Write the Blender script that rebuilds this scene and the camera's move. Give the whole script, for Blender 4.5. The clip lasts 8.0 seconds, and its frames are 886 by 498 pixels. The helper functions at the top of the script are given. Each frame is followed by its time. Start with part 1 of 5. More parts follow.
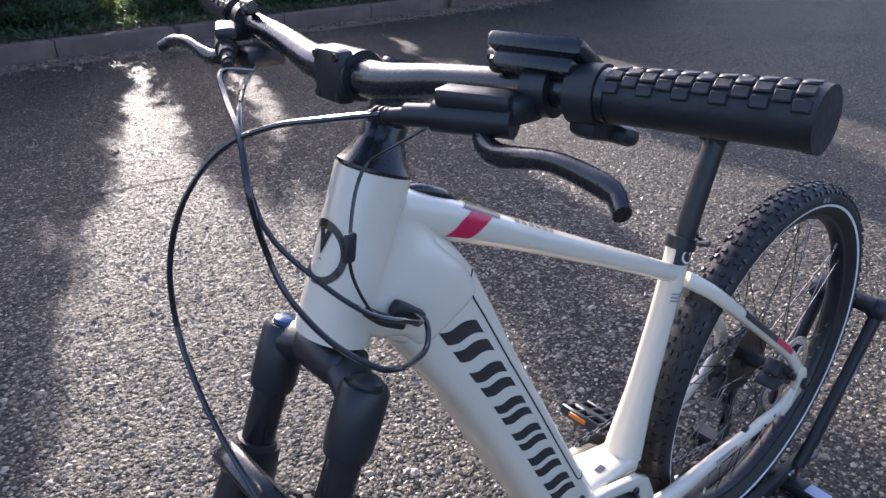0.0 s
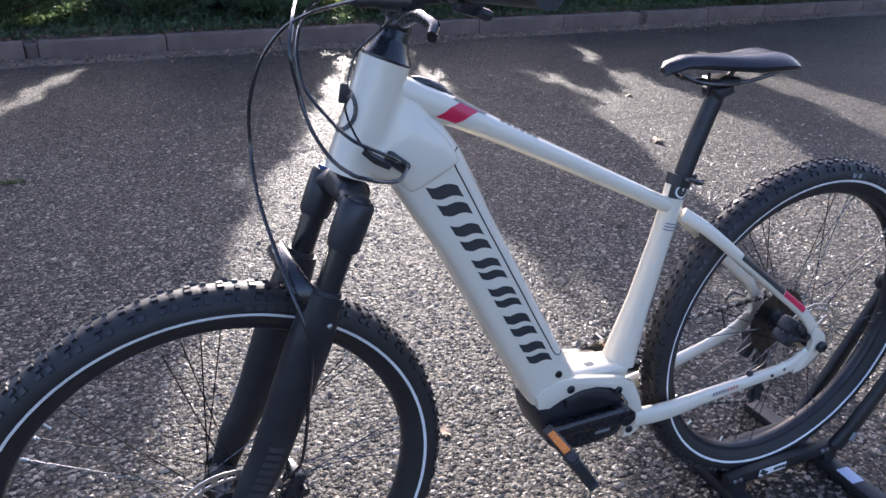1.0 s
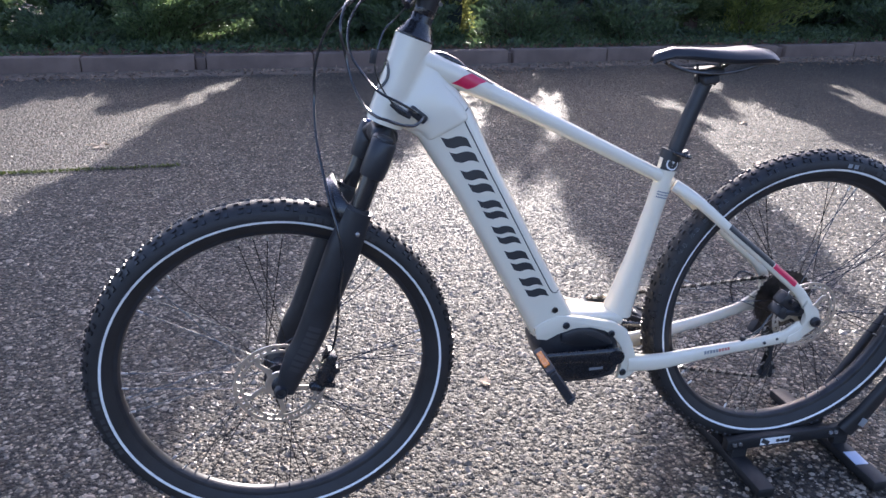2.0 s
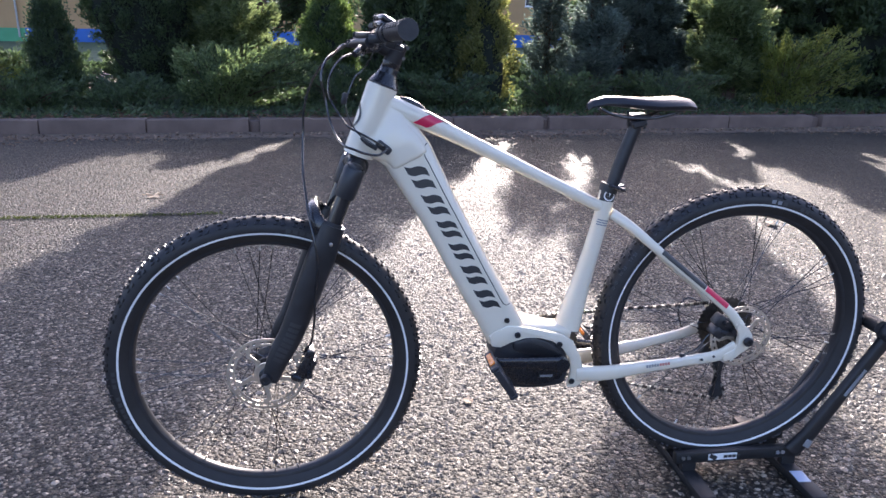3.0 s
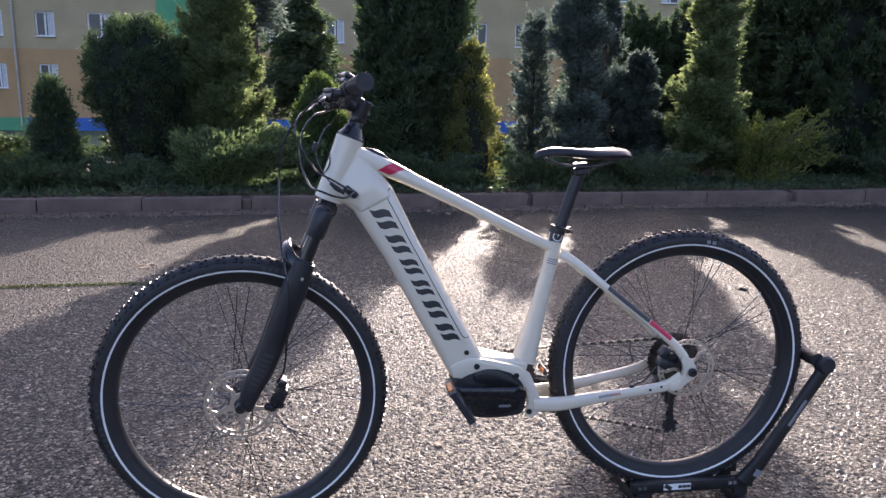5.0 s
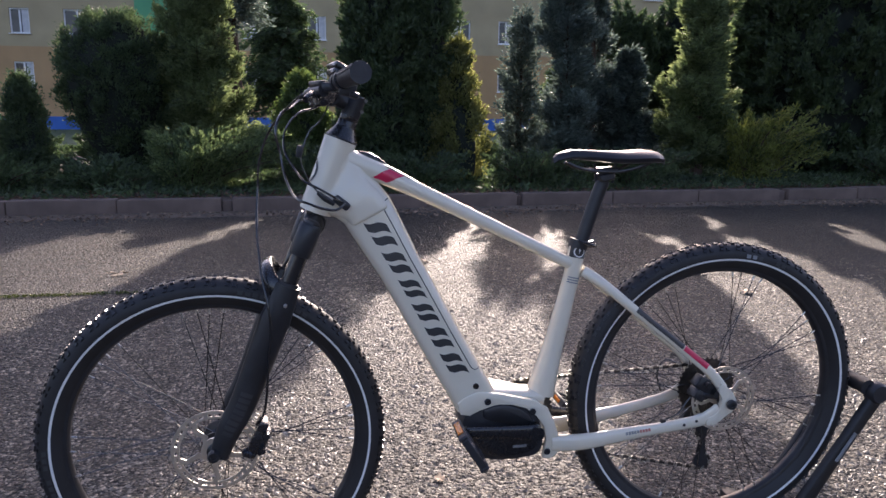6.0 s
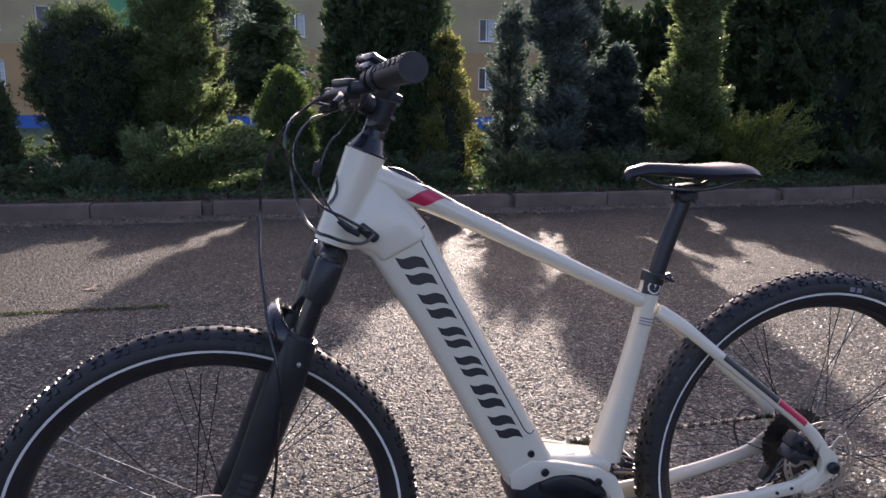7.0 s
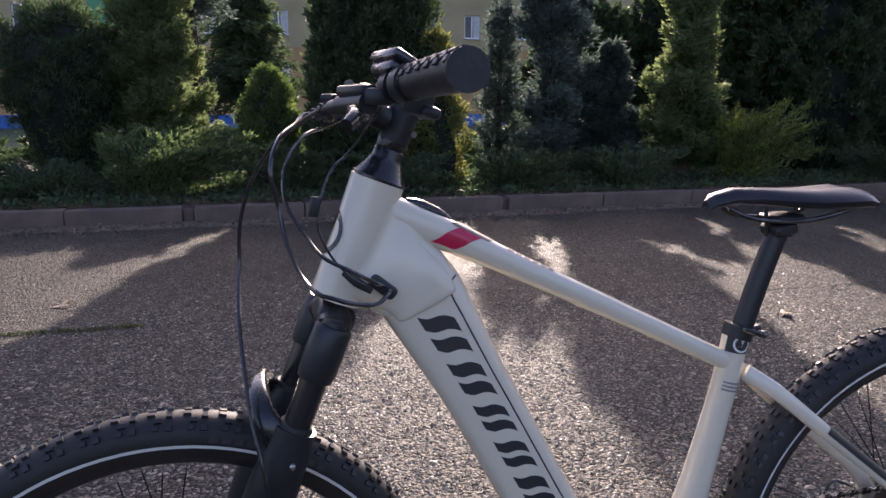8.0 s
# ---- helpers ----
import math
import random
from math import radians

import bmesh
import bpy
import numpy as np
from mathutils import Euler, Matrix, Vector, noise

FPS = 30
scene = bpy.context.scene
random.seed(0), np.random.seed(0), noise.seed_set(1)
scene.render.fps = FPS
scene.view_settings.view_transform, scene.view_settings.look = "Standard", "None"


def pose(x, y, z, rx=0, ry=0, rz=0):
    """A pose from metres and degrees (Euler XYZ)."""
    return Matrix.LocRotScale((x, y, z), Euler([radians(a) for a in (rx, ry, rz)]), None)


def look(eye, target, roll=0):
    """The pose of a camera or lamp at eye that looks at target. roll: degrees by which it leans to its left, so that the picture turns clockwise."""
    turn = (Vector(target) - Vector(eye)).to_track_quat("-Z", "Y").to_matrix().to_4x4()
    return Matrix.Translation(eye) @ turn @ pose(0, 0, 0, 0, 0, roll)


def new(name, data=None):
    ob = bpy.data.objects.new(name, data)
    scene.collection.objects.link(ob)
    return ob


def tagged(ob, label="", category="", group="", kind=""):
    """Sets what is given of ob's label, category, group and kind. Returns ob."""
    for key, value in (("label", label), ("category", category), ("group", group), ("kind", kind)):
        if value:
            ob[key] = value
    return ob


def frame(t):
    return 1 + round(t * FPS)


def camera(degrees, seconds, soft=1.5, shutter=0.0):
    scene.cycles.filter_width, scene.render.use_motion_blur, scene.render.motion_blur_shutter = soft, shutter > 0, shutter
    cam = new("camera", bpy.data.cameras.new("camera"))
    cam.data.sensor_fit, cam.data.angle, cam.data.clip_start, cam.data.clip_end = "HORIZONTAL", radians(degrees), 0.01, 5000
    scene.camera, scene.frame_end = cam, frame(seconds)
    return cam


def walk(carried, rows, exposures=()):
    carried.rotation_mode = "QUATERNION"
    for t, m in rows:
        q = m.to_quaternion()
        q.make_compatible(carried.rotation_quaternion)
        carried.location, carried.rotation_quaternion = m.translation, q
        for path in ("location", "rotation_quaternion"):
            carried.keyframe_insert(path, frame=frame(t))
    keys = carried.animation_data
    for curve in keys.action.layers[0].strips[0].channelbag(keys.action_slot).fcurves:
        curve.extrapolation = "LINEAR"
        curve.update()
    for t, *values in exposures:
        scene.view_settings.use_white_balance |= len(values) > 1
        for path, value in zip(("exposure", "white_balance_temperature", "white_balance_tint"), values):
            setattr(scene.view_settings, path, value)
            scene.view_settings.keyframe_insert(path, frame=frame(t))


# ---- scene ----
cam = camera(63.5, 8.0)
PATH = [
    (0, (-0.776, -0.511, 1.24), (0.369, 0.878, 0.368), -0.4),
    (0.2, (-0.779, -0.583, 1.228), (0.283, 0.879, 0.371), -1.0),
    (0.4, (-0.775, -0.664, 1.213), (0.196, 0.873, 0.379), -0.3),
    (0.5, (-0.769, -0.705, 1.211), (0.139, 0.867, 0.373), 0.2),
    (0.8, (-0.757, -0.847, 1.196), (0.012, 0.807, 0.374), 0.3),
    (1, (-0.751, -0.923, 1.194), (-0.023, 0.742, 0.36), 0.8),
    (1.1, (-0.747, -0.986, 1.18), (-0.049, 0.704, 0.369), 0.5),
    (1.5, (-0.736, -1.161, 1.168), (-0.17, 0.587, 0.377), 0.8),
    (1.7, (-0.718, -1.22, 1.168), (-0.224, 0.553, 0.387), 0.9),
    (2.8, (-0.514, -1.531, 1.145), (-0.264, 0.343, 0.491), 0.8),
    (3, (-0.516, -1.601, 1.145), (-0.257, 0.293, 0.556), 0.9),
    (3.5, (-0.497, -1.763, 1.138), (-0.267, 0.173, 0.692), 0.9),
    (4, (-0.484, -1.825, 1.099), (-0.292, 0.13, 0.723), 0.7),
    (4.5, (-0.46, -1.837, 1.08), (-0.236, 0.117, 0.716), 0.6),
    (5.8, (-0.468, -1.592, 1.076), (-0.135, 0.346, 0.71), 0.5),
    (6, (-0.473, -1.536, 1.077), (-0.148, 0.403, 0.708), 0.4),
    (6.5, (-0.498, -1.379, 1.07), (-0.185, 0.561, 0.698), 0.4),
    (7, (-0.541, -1.209, 1.091), (-0.161, 0.719, 0.716), 0.3),
    (7.5, (-0.556, -1.061, 1.112), (-0.139, 0.858, 0.734), 0.0),
    (8, (-0.548, -0.906, 1.112), (-0.13, 1.012, 0.73), 0.0),
]
EXPOSURES = [(0, 1.65, 5650, 26), (1.5, 1.85, 5550, 26), (3, 2.0, 5750, 28), (4.5, 1.8, 5950, 30), (6, 1.35, 6100, 31), (8, 1.25, 6150, 33)]
walk(cam, [(t, look(eye, target, roll)) for t, eye, target, roll in PATH], exposures=EXPOSURES)

# ---- daylight ----
SUN_AZ, SUN_EL = 16.0, 20.0
sky_world = bpy.data.worlds.new("sky")
scene.world = sky_world
sky_world.use_nodes = True
wn = sky_world.node_tree.nodes
sky = wn.new("ShaderNodeTexSky")
sky.sky_type = "NISHITA"
sky.sun_disc = False
sky.sun_elevation, sky.sun_rotation = radians(SUN_EL), radians(SUN_AZ)
sky.air_density, sky.dust_density = 1.0, 3.5
wn["Background"].inputs["Strength"].default_value = 0.125
sky_world.node_tree.links.new(sky.outputs["Color"], wn["Background"].inputs["Color"])
sun_way = Vector((math.sin(radians(SUN_AZ)) * math.cos(radians(SUN_EL)), math.cos(radians(SUN_AZ)) * math.cos(radians(SUN_EL)), math.sin(radians(SUN_EL))))
lamp = bpy.data.lights.new("sun", "SUN")
lamp.energy, lamp.angle, lamp.color = 3.4, radians(0.53), (1.0, 0.90, 0.66)
sun = new("sun", lamp)
sun.matrix_world = look(sun_way * 60, (0, 0, 0))

# ---- materials ----


def surf(name, col, rough=0.5, metal=0.0, var=0.12, scale=25.0, bump=0.08, fine=220.0, coat=0.0, col2=None, dust=0.0, island=0.0):
    """Painted, plastic, metal or stone surface: broad stains, fine grain and relief."""
    m = bpy.data.materials.new(name)
    m.use_nodes = True
    nt = m.node_tree
    n, ln = nt.nodes, nt.links
    b = n["Principled BSDF"]
    tc = n.new("ShaderNodeTexCoord")
    big = n.new("ShaderNodeTexNoise")
    big.inputs["Scale"].default_value, big.inputs["Detail"].default_value = scale, 5
    small = n.new("ShaderNodeTexNoise")
    small.inputs["Scale"].default_value, small.inputs["Detail"].default_value = fine, 3
    for q in (big, small):
        ln.new(tc.outputs["Object"], q.inputs["Vector"])
    ramp = n.new("ShaderNodeValToRGB")
    c2 = col2 or tuple(min(1.0, c * (1 + var)) for c in col)
    c1 = tuple(c * (1 - var) for c in col)
    ramp.color_ramp.elements[0].position, ramp.color_ramp.elements[1].position = 0.32, 0.68
    ramp.color_ramp.elements[0].color, ramp.color_ramp.elements[1].color = (*c1, 1), (*c2, 1)
    ln.new(big.outputs["Fac"], ramp.inputs["Fac"])
    src = ramp.outputs["Color"]
    if dust:
        mixd = n.new("ShaderNodeMixRGB")
        mixd.inputs["Color2"].default_value = (0.32, 0.29, 0.25, 1)
        dr = n.new("ShaderNodeMath")
        dr.operation, dr.inputs[1].default_value = "MULTIPLY", dust
        ln.new(small.outputs["Fac"], dr.inputs[0])
        ln.new(dr.outputs[0], mixd.inputs["Fac"])
        ln.new(src, mixd.inputs["Color1"])
        src = mixd.outputs["Color"]
    if island:
        hs = n.new("ShaderNodeHueSaturation")
        geo = n.new("ShaderNodeNewGeometry")
        mr = n.new("ShaderNodeMapRange")
        mr.inputs["To Min"].default_value, mr.inputs["To Max"].default_value = 1 - island, 1 + island
        ln.new(geo.outputs["Random Per Island"], mr.inputs["Value"])
        ln.new(mr.outputs["Result"], hs.inputs["Value"])
        ln.new(src, hs.inputs["Color"])
        src = hs.outputs["Color"]
    ln.new(src, b.inputs["Base Color"])
    rr = n.new("ShaderNodeMapRange")
    rr.inputs["To Min"].default_value, rr.inputs["To Max"].default_value = max(0.03, rough - 0.08), min(1.0, rough + 0.1)
    ln.new(small.outputs["Fac"], rr.inputs["Value"])
    ln.new(rr.outputs["Result"], b.inputs["Roughness"])
    b.inputs["Metallic"].default_value = metal
    b.inputs["Coat Weight"].default_value = coat
    b.inputs["Coat Roughness"].default_value = 0.06
    if bump:
        bp = n.new("ShaderNodeBump")
        bp.inputs["Strength"].default_value, bp.inputs["Distance"].default_value = bump, 0.002
        ln.new(small.outputs["Fac"], bp.inputs["Height"])
        ln.new(bp.outputs["Normal"], b.inputs["Normal"])
    return m


def leaf_mat(name, dark, light, trans=0.4):
    """Foliage: colour varies from leaf to leaf, light shines through."""
    m = bpy.data.materials.new(name)
    m.use_nodes = True
    nt = m.node_tree
    n, ln = nt.nodes, nt.links
    b = n["Principled BSDF"]
    b.inputs["Roughness"].default_value = 0.5
    geo = n.new("ShaderNodeNewGeometry")
    tc = n.new("ShaderNodeTexCoord")
    nz = n.new("ShaderNodeTexNoise")
    nz.inputs["Scale"].default_value = 2.5
    ln.new(tc.outputs["Object"], nz.inputs["Vector"])
    add = n.new("ShaderNodeMath")
    add.operation = "ADD"
    sc = n.new("ShaderNodeMath")
    sc.operation, sc.inputs[1].default_value = "MULTIPLY", 0.6
    ln.new(geo.outputs["Random Per Island"], sc.inputs[0])
    ln.new(sc.outputs[0], add.inputs[0])
    ln.new(nz.outputs["Fac"], add.inputs[1])
    ramp = n.new("ShaderNodeValToRGB")
    ramp.color_ramp.elements[0].position, ramp.color_ramp.elements[1].position = 0.4, 1.05
    ramp.color_ramp.elements[0].color, ramp.color_ramp.elements[1].color = (*dark, 1), (*light, 1)
    ln.new(add.outputs[0], ramp.inputs["Fac"])
    ln.new(ramp.outputs["Color"], b.inputs["Base Color"])
    tr = n.new("ShaderNodeBsdfTranslucent")
    hs = n.new("ShaderNodeHueSaturation")
    hs.inputs["Value"].default_value, hs.inputs["Saturation"].default_value = 1.7, 1.1
    ln.new(ramp.outputs["Color"], hs.inputs["Color"])
    ln.new(hs.outputs["Color"], tr.inputs["Color"])
    mix = n.new("ShaderNodeMixShader")
    mix.inputs["Fac"].default_value = trans
    ln.new(b.outputs["BSDF"], mix.inputs[1])
    ln.new(tr.outputs["BSDF"], mix.inputs[2])
    ln.new(mix.outputs["Shader"], n["Material Output"].inputs["Surface"])
    return m


def asphalt_mat():
    """Worn asphalt: pale aggregate in dark binder, broad stains, grit relief."""
    m = bpy.data.materials.new("worn_asphalt")
    m.use_nodes = True
    nt = m.node_tree
    n, ln = nt.nodes, nt.links
    b = n["Principled BSDF"]
    tc = n.new("ShaderNodeTexCoord")
    vor = n.new("ShaderNodeTexVoronoi")
    vor.inputs["Scale"].default_value = 82
    vor2 = n.new("ShaderNodeTexVoronoi")
    vor2.inputs["Scale"].default_value = 210
    st = n.new("ShaderNodeTexNoise")
    st.inputs["Scale"].default_value, st.inputs["Detail"].default_value = 1.1, 6
    mid = n.new("ShaderNodeTexNoise")
    mid.inputs["Scale"].default_value, mid.inputs["Detail"].default_value = 14, 5
    for q in (vor, vor2, st, mid):
        ln.new(tc.outputs["Object"], q.inputs["Vector"])
    sep = n.new("ShaderNodeSeparateColor")
    ln.new(vor.outputs["Color"], sep.inputs["Color"])
    stone = n.new("ShaderNodeValToRGB")
    e = stone.color_ramp.elements
    e[0].position, e[0].color = 0.0, (0.032, 0.028, 0.0235, 1)
    e[1].position, e[1].color = 1.0, (0.36, 0.305, 0.228, 1)
    for at_, c_ in ((0.35, (0.056, 0.0485, 0.038, 1)), (0.65, (0.086, 0.073, 0.056, 1)), (0.86, (0.15, 0.128, 0.098, 1))):
        q = e.new(at_)
        q.color = c_
    ln.new(sep.outputs["Red"], stone.inputs["Fac"])
    edge = n.new("ShaderNodeMapRange")
    edge.inputs["From Min"].default_value, edge.inputs["From Max"].default_value = 0.30, 0.64
    ln.new(vor.outputs["Distance"], edge.inputs["Value"])
    mixb = n.new("ShaderNodeMixRGB")
    mixb.inputs["Color2"].default_value = (0.020, 0.0185, 0.016, 1)
    ln.new(edge.outputs["Result"], mixb.inputs["Fac"])
    ln.new(stone.outputs["Color"], mixb.inputs["Color1"])
    stain = n.new("ShaderNodeValToRGB")
    stain.color_ramp.elements[0].position, stain.color_ramp.elements[1].position = 0.3, 0.7
    stain.color_ramp.elements[0].color, stain.color_ramp.elements[1].color = (0.72, 0.71, 0.70, 1), (1.15, 1.10, 1.03, 1)
    ln.new(st.outputs["Fac"], stain.inputs["Fac"])
    mul = n.new("ShaderNodeMixRGB")
    mul.blend_type, mul.inputs["Fac"].default_value = "MULTIPLY", 1.0
    ln.new(mixb.outputs["Color"], mul.inputs["Color1"])
    ln.new(stain.outputs["Color"], mul.inputs["Color2"])
    ln.new(mul.outputs["Color"], b.inputs["Base Color"])
    b.inputs["Roughness"].default_value = 0.64
    b.inputs["Specular IOR Level"].default_value = 0.29
    inv = n.new("ShaderNodeMath")
    inv.operation, inv.inputs[0].default_value = "SUBTRACT", 1.0
    ln.new(vor.outputs["Distance"], inv.inputs[1])
    s2 = n.new("ShaderNodeMath")
    s2.operation, s2.inputs[1].default_value = "MULTIPLY", -0.5
    ln.new(vor2.outputs["Distance"], s2.inputs[0])
    s3 = n.new("ShaderNodeMath")
    s3.operation = "ADD"
    ln.new(inv.outputs[0], s3.inputs[0])
    ln.new(s2.outputs[0], s3.inputs[1])
    # each stone lies with its own tilt
    off = n.new("ShaderNodeVectorMath")
    off.operation = "SUBTRACT"
    ln.new(tc.outputs["Object"], off.inputs[0])
    ln.new(vor.outputs["Position"], off.inputs[1])
    way = n.new("ShaderNodeVectorMath")
    way.operation, way.inputs[1].default_value = "SUBTRACT", (0.5, 0.5, 0.5)
    ln.new(vor.outputs["Color"], way.inputs[0])
    tilt = n.new("ShaderNodeVectorMath")
    tilt.operation = "DOT_PRODUCT"
    ln.new(off.outputs["Vector"], tilt.inputs[0])
    ln.new(way.outputs["Vector"], tilt.inputs[1])
    s4 = n.new("ShaderNodeMath")
    s4.operation = "MULTIPLY_ADD"
    s4.inputs[1].default_value = 1.4 / 0.011
    ln.new(tilt.outputs["Value"], s4.inputs[0])
    s5 = n.new("ShaderNodeMath")
    s5.operation = "MULTIPLY_ADD"
    s5.inputs[1].default_value = 0.8
    ln.new(s3.outputs[0], s5.inputs[0])
    ln.new(mid.outputs["Fac"], s5.inputs[2])
    ln.new(s5.outputs[0], s4.inputs[2])
    bp = n.new("ShaderNodeBump")
    bp.inputs["Strength"].default_value, bp.inputs["Distance"].default_value = 1.0, 0.011
    ln.new(s4.outputs[0], bp.inputs["Height"])
    ln.new(bp.outputs["Normal"], b.inputs["Normal"])
    return m


ASPHALT = asphalt_mat()
PEBBLE = surf("pale_grit", (0.19, 0.16, 0.12), 0.40, var=0.3, scale=60, bump=0.2, island=0.8)
KERB = surf("weathered_concrete", (0.135, 0.094, 0.075), 0.85, var=0.22, scale=4, bump=0.5, fine=90)
SOIL = surf("soil_with_needles", (0.085, 0.062, 0.047), 0.95, var=0.4, scale=6, bump=0.9, fine=45)
WHITE = surf("pearl_white_paint", (0.75, 0.685, 0.545), 0.22, var=0.02, scale=3, bump=0.0, coat=0.7)
BLACK_GLOSS = surf("black_gloss_paint", (0.012, 0.013, 0.016), 0.25, var=0.2, scale=8, bump=0.02, coat=0.3)
BLACK = surf("black_anodised", (0.018, 0.019, 0.022), 0.38, metal=0.0, var=0.25, scale=30, bump=0.05)
PLASTIC = surf("black_plastic", (0.022, 0.023, 0.027), 0.45, var=0.25, scale=40, bump=0.1)
RUBBER = surf("tyre_rubber", (0.015, 0.0145, 0.0155), 0.6, var=0.3, scale=18, bump=0.15, dust=0.02)
TREAD = surf("worn_tread_rubber", (0.018, 0.017, 0.018), 0.33, var=0.3, scale=60, bump=0.1)
GRIPRUB = surf("grip_rubber", (0.02, 0.02, 0.023), 0.5, var=0.3, scale=60, bump=0.25)
HOSE = surf("cable_housing", (0.016, 0.016, 0.018), 0.22, var=0.2, scale=30, bump=0.0, coat=0.6)
STEEL = surf("brushed_steel", (0.56, 0.55, 0.52), 0.28, metal=1.0, var=0.12, scale=70, bump=0.05)
DARKSTEEL = surf("dark_steel", (0.11, 0.105, 0.10), 0.38, metal=1.0, var=0.3, scale=60, bump=0.08)
STRIPE = surf("reflective_stripe", (0.78, 0.78, 0.76), 0.45, var=0.05, scale=40, bump=0.05)
RED = surf("red_decal", (0.62, 0.018, 0.075), 0.3, var=0.05, scale=10, bump=0.0, coat=0.4)
DECAL = surf("charcoal_decal", (0.035, 0.036, 0.038), 0.35, var=0.15, scale=20, bump=0.0, coat=0.3)
GREYMARK = surf("grey_print", (0.22, 0.23, 0.24), 0.45, var=0.1, scale=30, bump=0.0)
REDMARK = surf("red_print", (0.5, 0.16, 0.13), 0.45, var=0.1, scale=30, bump=0.0)
DIMMARK = surf("faded_print", (0.038, 0.038, 0.040), 0.5, var=0.15, scale=40, bump=0.05)
STANDBLACK = surf("stand_black_enamel", (0.012, 0.012, 0.013), 0.5, var=0.3, scale=20, bump=0.1)
SPOKE = surf("black_steel_spoke", (0.10, 0.10, 0.105), 0.2, metal=1.0, var=0.1, scale=60, bump=0.0)
ROTOR = surf("ground_steel", (0.74, 0.71, 0.66), 0.36, metal=1.0, var=0.08, scale=80, bump=0.1)
ORANGE = surf("amber_reflector", (0.75, 0.22, 0.02), 0.25, var=0.15, scale=200, bump=0.3)
BLUE = surf("blue_anodised", (0.02, 0.05, 0.13), 0.35, metal=0.6, var=0.1, scale=50, bump=0.02)
STANCHION = surf("black_stanchion", (0.03, 0.029, 0.03), 0.18, metal=0.3, var=0.1, scale=20, bump=0.02, coat=0.4)
SADDLE = surf("saddle_vinyl", (0.016, 0.016, 0.019), 0.33, var=0.15, scale=30, bump=0.1, fine=500)
WALLPAINT = surf("ochre_render", (0.46, 0.285, 0.135), 0.9, var=0.1, scale=0.6, bump=0.2, fine=30)
WALLPALE = surf("pale_yellow_render", (0.43, 0.345, 0.20), 0.9, var=0.1, scale=0.6, bump=0.2, fine=30)
GREENWALL = surf("green_render", (0.10, 0.34, 0.17), 0.9, var=0.1, scale=0.8, bump=0.2, fine=30)
BLUEWALL = surf("blue_render", (0.05, 0.14, 0.42), 0.9, var=0.12, scale=0.8, bump=0.2, fine=30)
FRAMEWHITE = surf("white_window_plastic", (0.75, 0.75, 0.75), 0.4, var=0.04, scale=5, bump=0.02)
GLASS = surf("dark_window_glass", (0.03, 0.035, 0.045), 0.06, var=0.3, scale=1.5, bump=0.0)
CURTAIN = surf("pale_curtain", (0.55, 0.55, 0.55), 0.9, var=0.1, scale=6, bump=0.2)
# near-black: shade deep inside a dense crown, put into the colour
INNER = surf("crown_shade_core", (0.010, 0.015, 0.009), 1.0, var=0.5, scale=9, bump=1.0, fine=40)
LAWN = surf("rough_lawn", (0.05, 0.075, 0.03), 0.95, var=0.35, scale=1.5, bump=0.8, fine=25)
BARK = surf("conifer_bark", (0.075, 0.05, 0.035), 0.95, var=0.4, scale=20, bump=0.8, fine=70)
DRYLEAF = surf("dry_leaf", (0.52, 0.38, 0.24), 0.7, var=0.25, scale=30, bump=0.2)
PAPER = surf("pale_blue_label", (0.42, 0.48, 0.60), 0.6, var=0.05, scale=20, bump=0.02)
ROOFT = surf("roof_felt", (0.08, 0.07, 0.07), 0.9, var=0.2, scale=2, bump=0.3)
CRACKM = surf("crack_fill", (0.035, 0.032, 0.028), 1.0, var=0.4, scale=10, bump=0.5)
PIPE = surf("zinc_pipe", (0.42, 0.40, 0.38), 0.5, metal=0.3, var=0.15, scale=3, bump=0.1)
LF_DARK = leaf_mat("dark_conifer_green", (0.03, 0.048, 0.028), (0.085, 0.125, 0.055), 0.45)
LF_MID = leaf_mat("mid_conifer_green", (0.04, 0.07, 0.028), (0.13, 0.18, 0.055), 0.45)
LF_CYP = leaf_mat("light_cypress_green", (0.06, 0.085, 0.042), (0.19, 0.235, 0.105), 0.55)
LF_YEL = leaf_mat("golden_thuja_green", (0.06, 0.075, 0.026), (0.21, 0.215, 0.075), 0.6)
LF_BLUE = leaf_mat("blue_spruce_green", (0.045, 0.065, 0.060), (0.13, 0.17, 0.14), 0.45)
LF_JUN = leaf_mat("juniper_green", (0.035, 0.06, 0.03), (0.15, 0.20, 0.085), 0.5)
LF_GOLDJ = leaf_mat("golden_juniper", (0.05, 0.072, 0.02), (0.20, 0.225, 0.06), 0.5)
LF_MOSS = leaf_mat("moss_green", (0.04, 0.06, 0.014), (0.11, 0.13, 0.03), 0.2)

# ---- mesh tools ----


def finish(bm, sharp=0.62):
    bmesh.ops.recalc_face_normals(bm, faces=bm.faces[:])
    for f in bm.faces:
        f.smooth = True
    for ed in bm.edges:
        if len(ed.link_faces) == 2 and ed.calc_face_angle(0.0) > sharp:
            ed.smooth = False


def mesh_of(name, bm, mats, sharp=0.62):
    finish(bm, sharp)
    me = bpy.data.meshes.new(name)
    bm.to_mesh(me)
    bm.free()
    for m in mats if isinstance(mats, (list, tuple)) else [mats]:
        me.materials.append(m)
    return me


def part(name, bm, mat, parent, label="", m=None):
    """One mesh object under a thing or a part."""
    ob = new(name, bm if isinstance(bm, bpy.types.Mesh) else mesh_of(name, bm, mat))
    ob.parent = parent
    if m is not None:
        ob.matrix_basis = m
    if label:
        tagged(ob, label)
    return ob


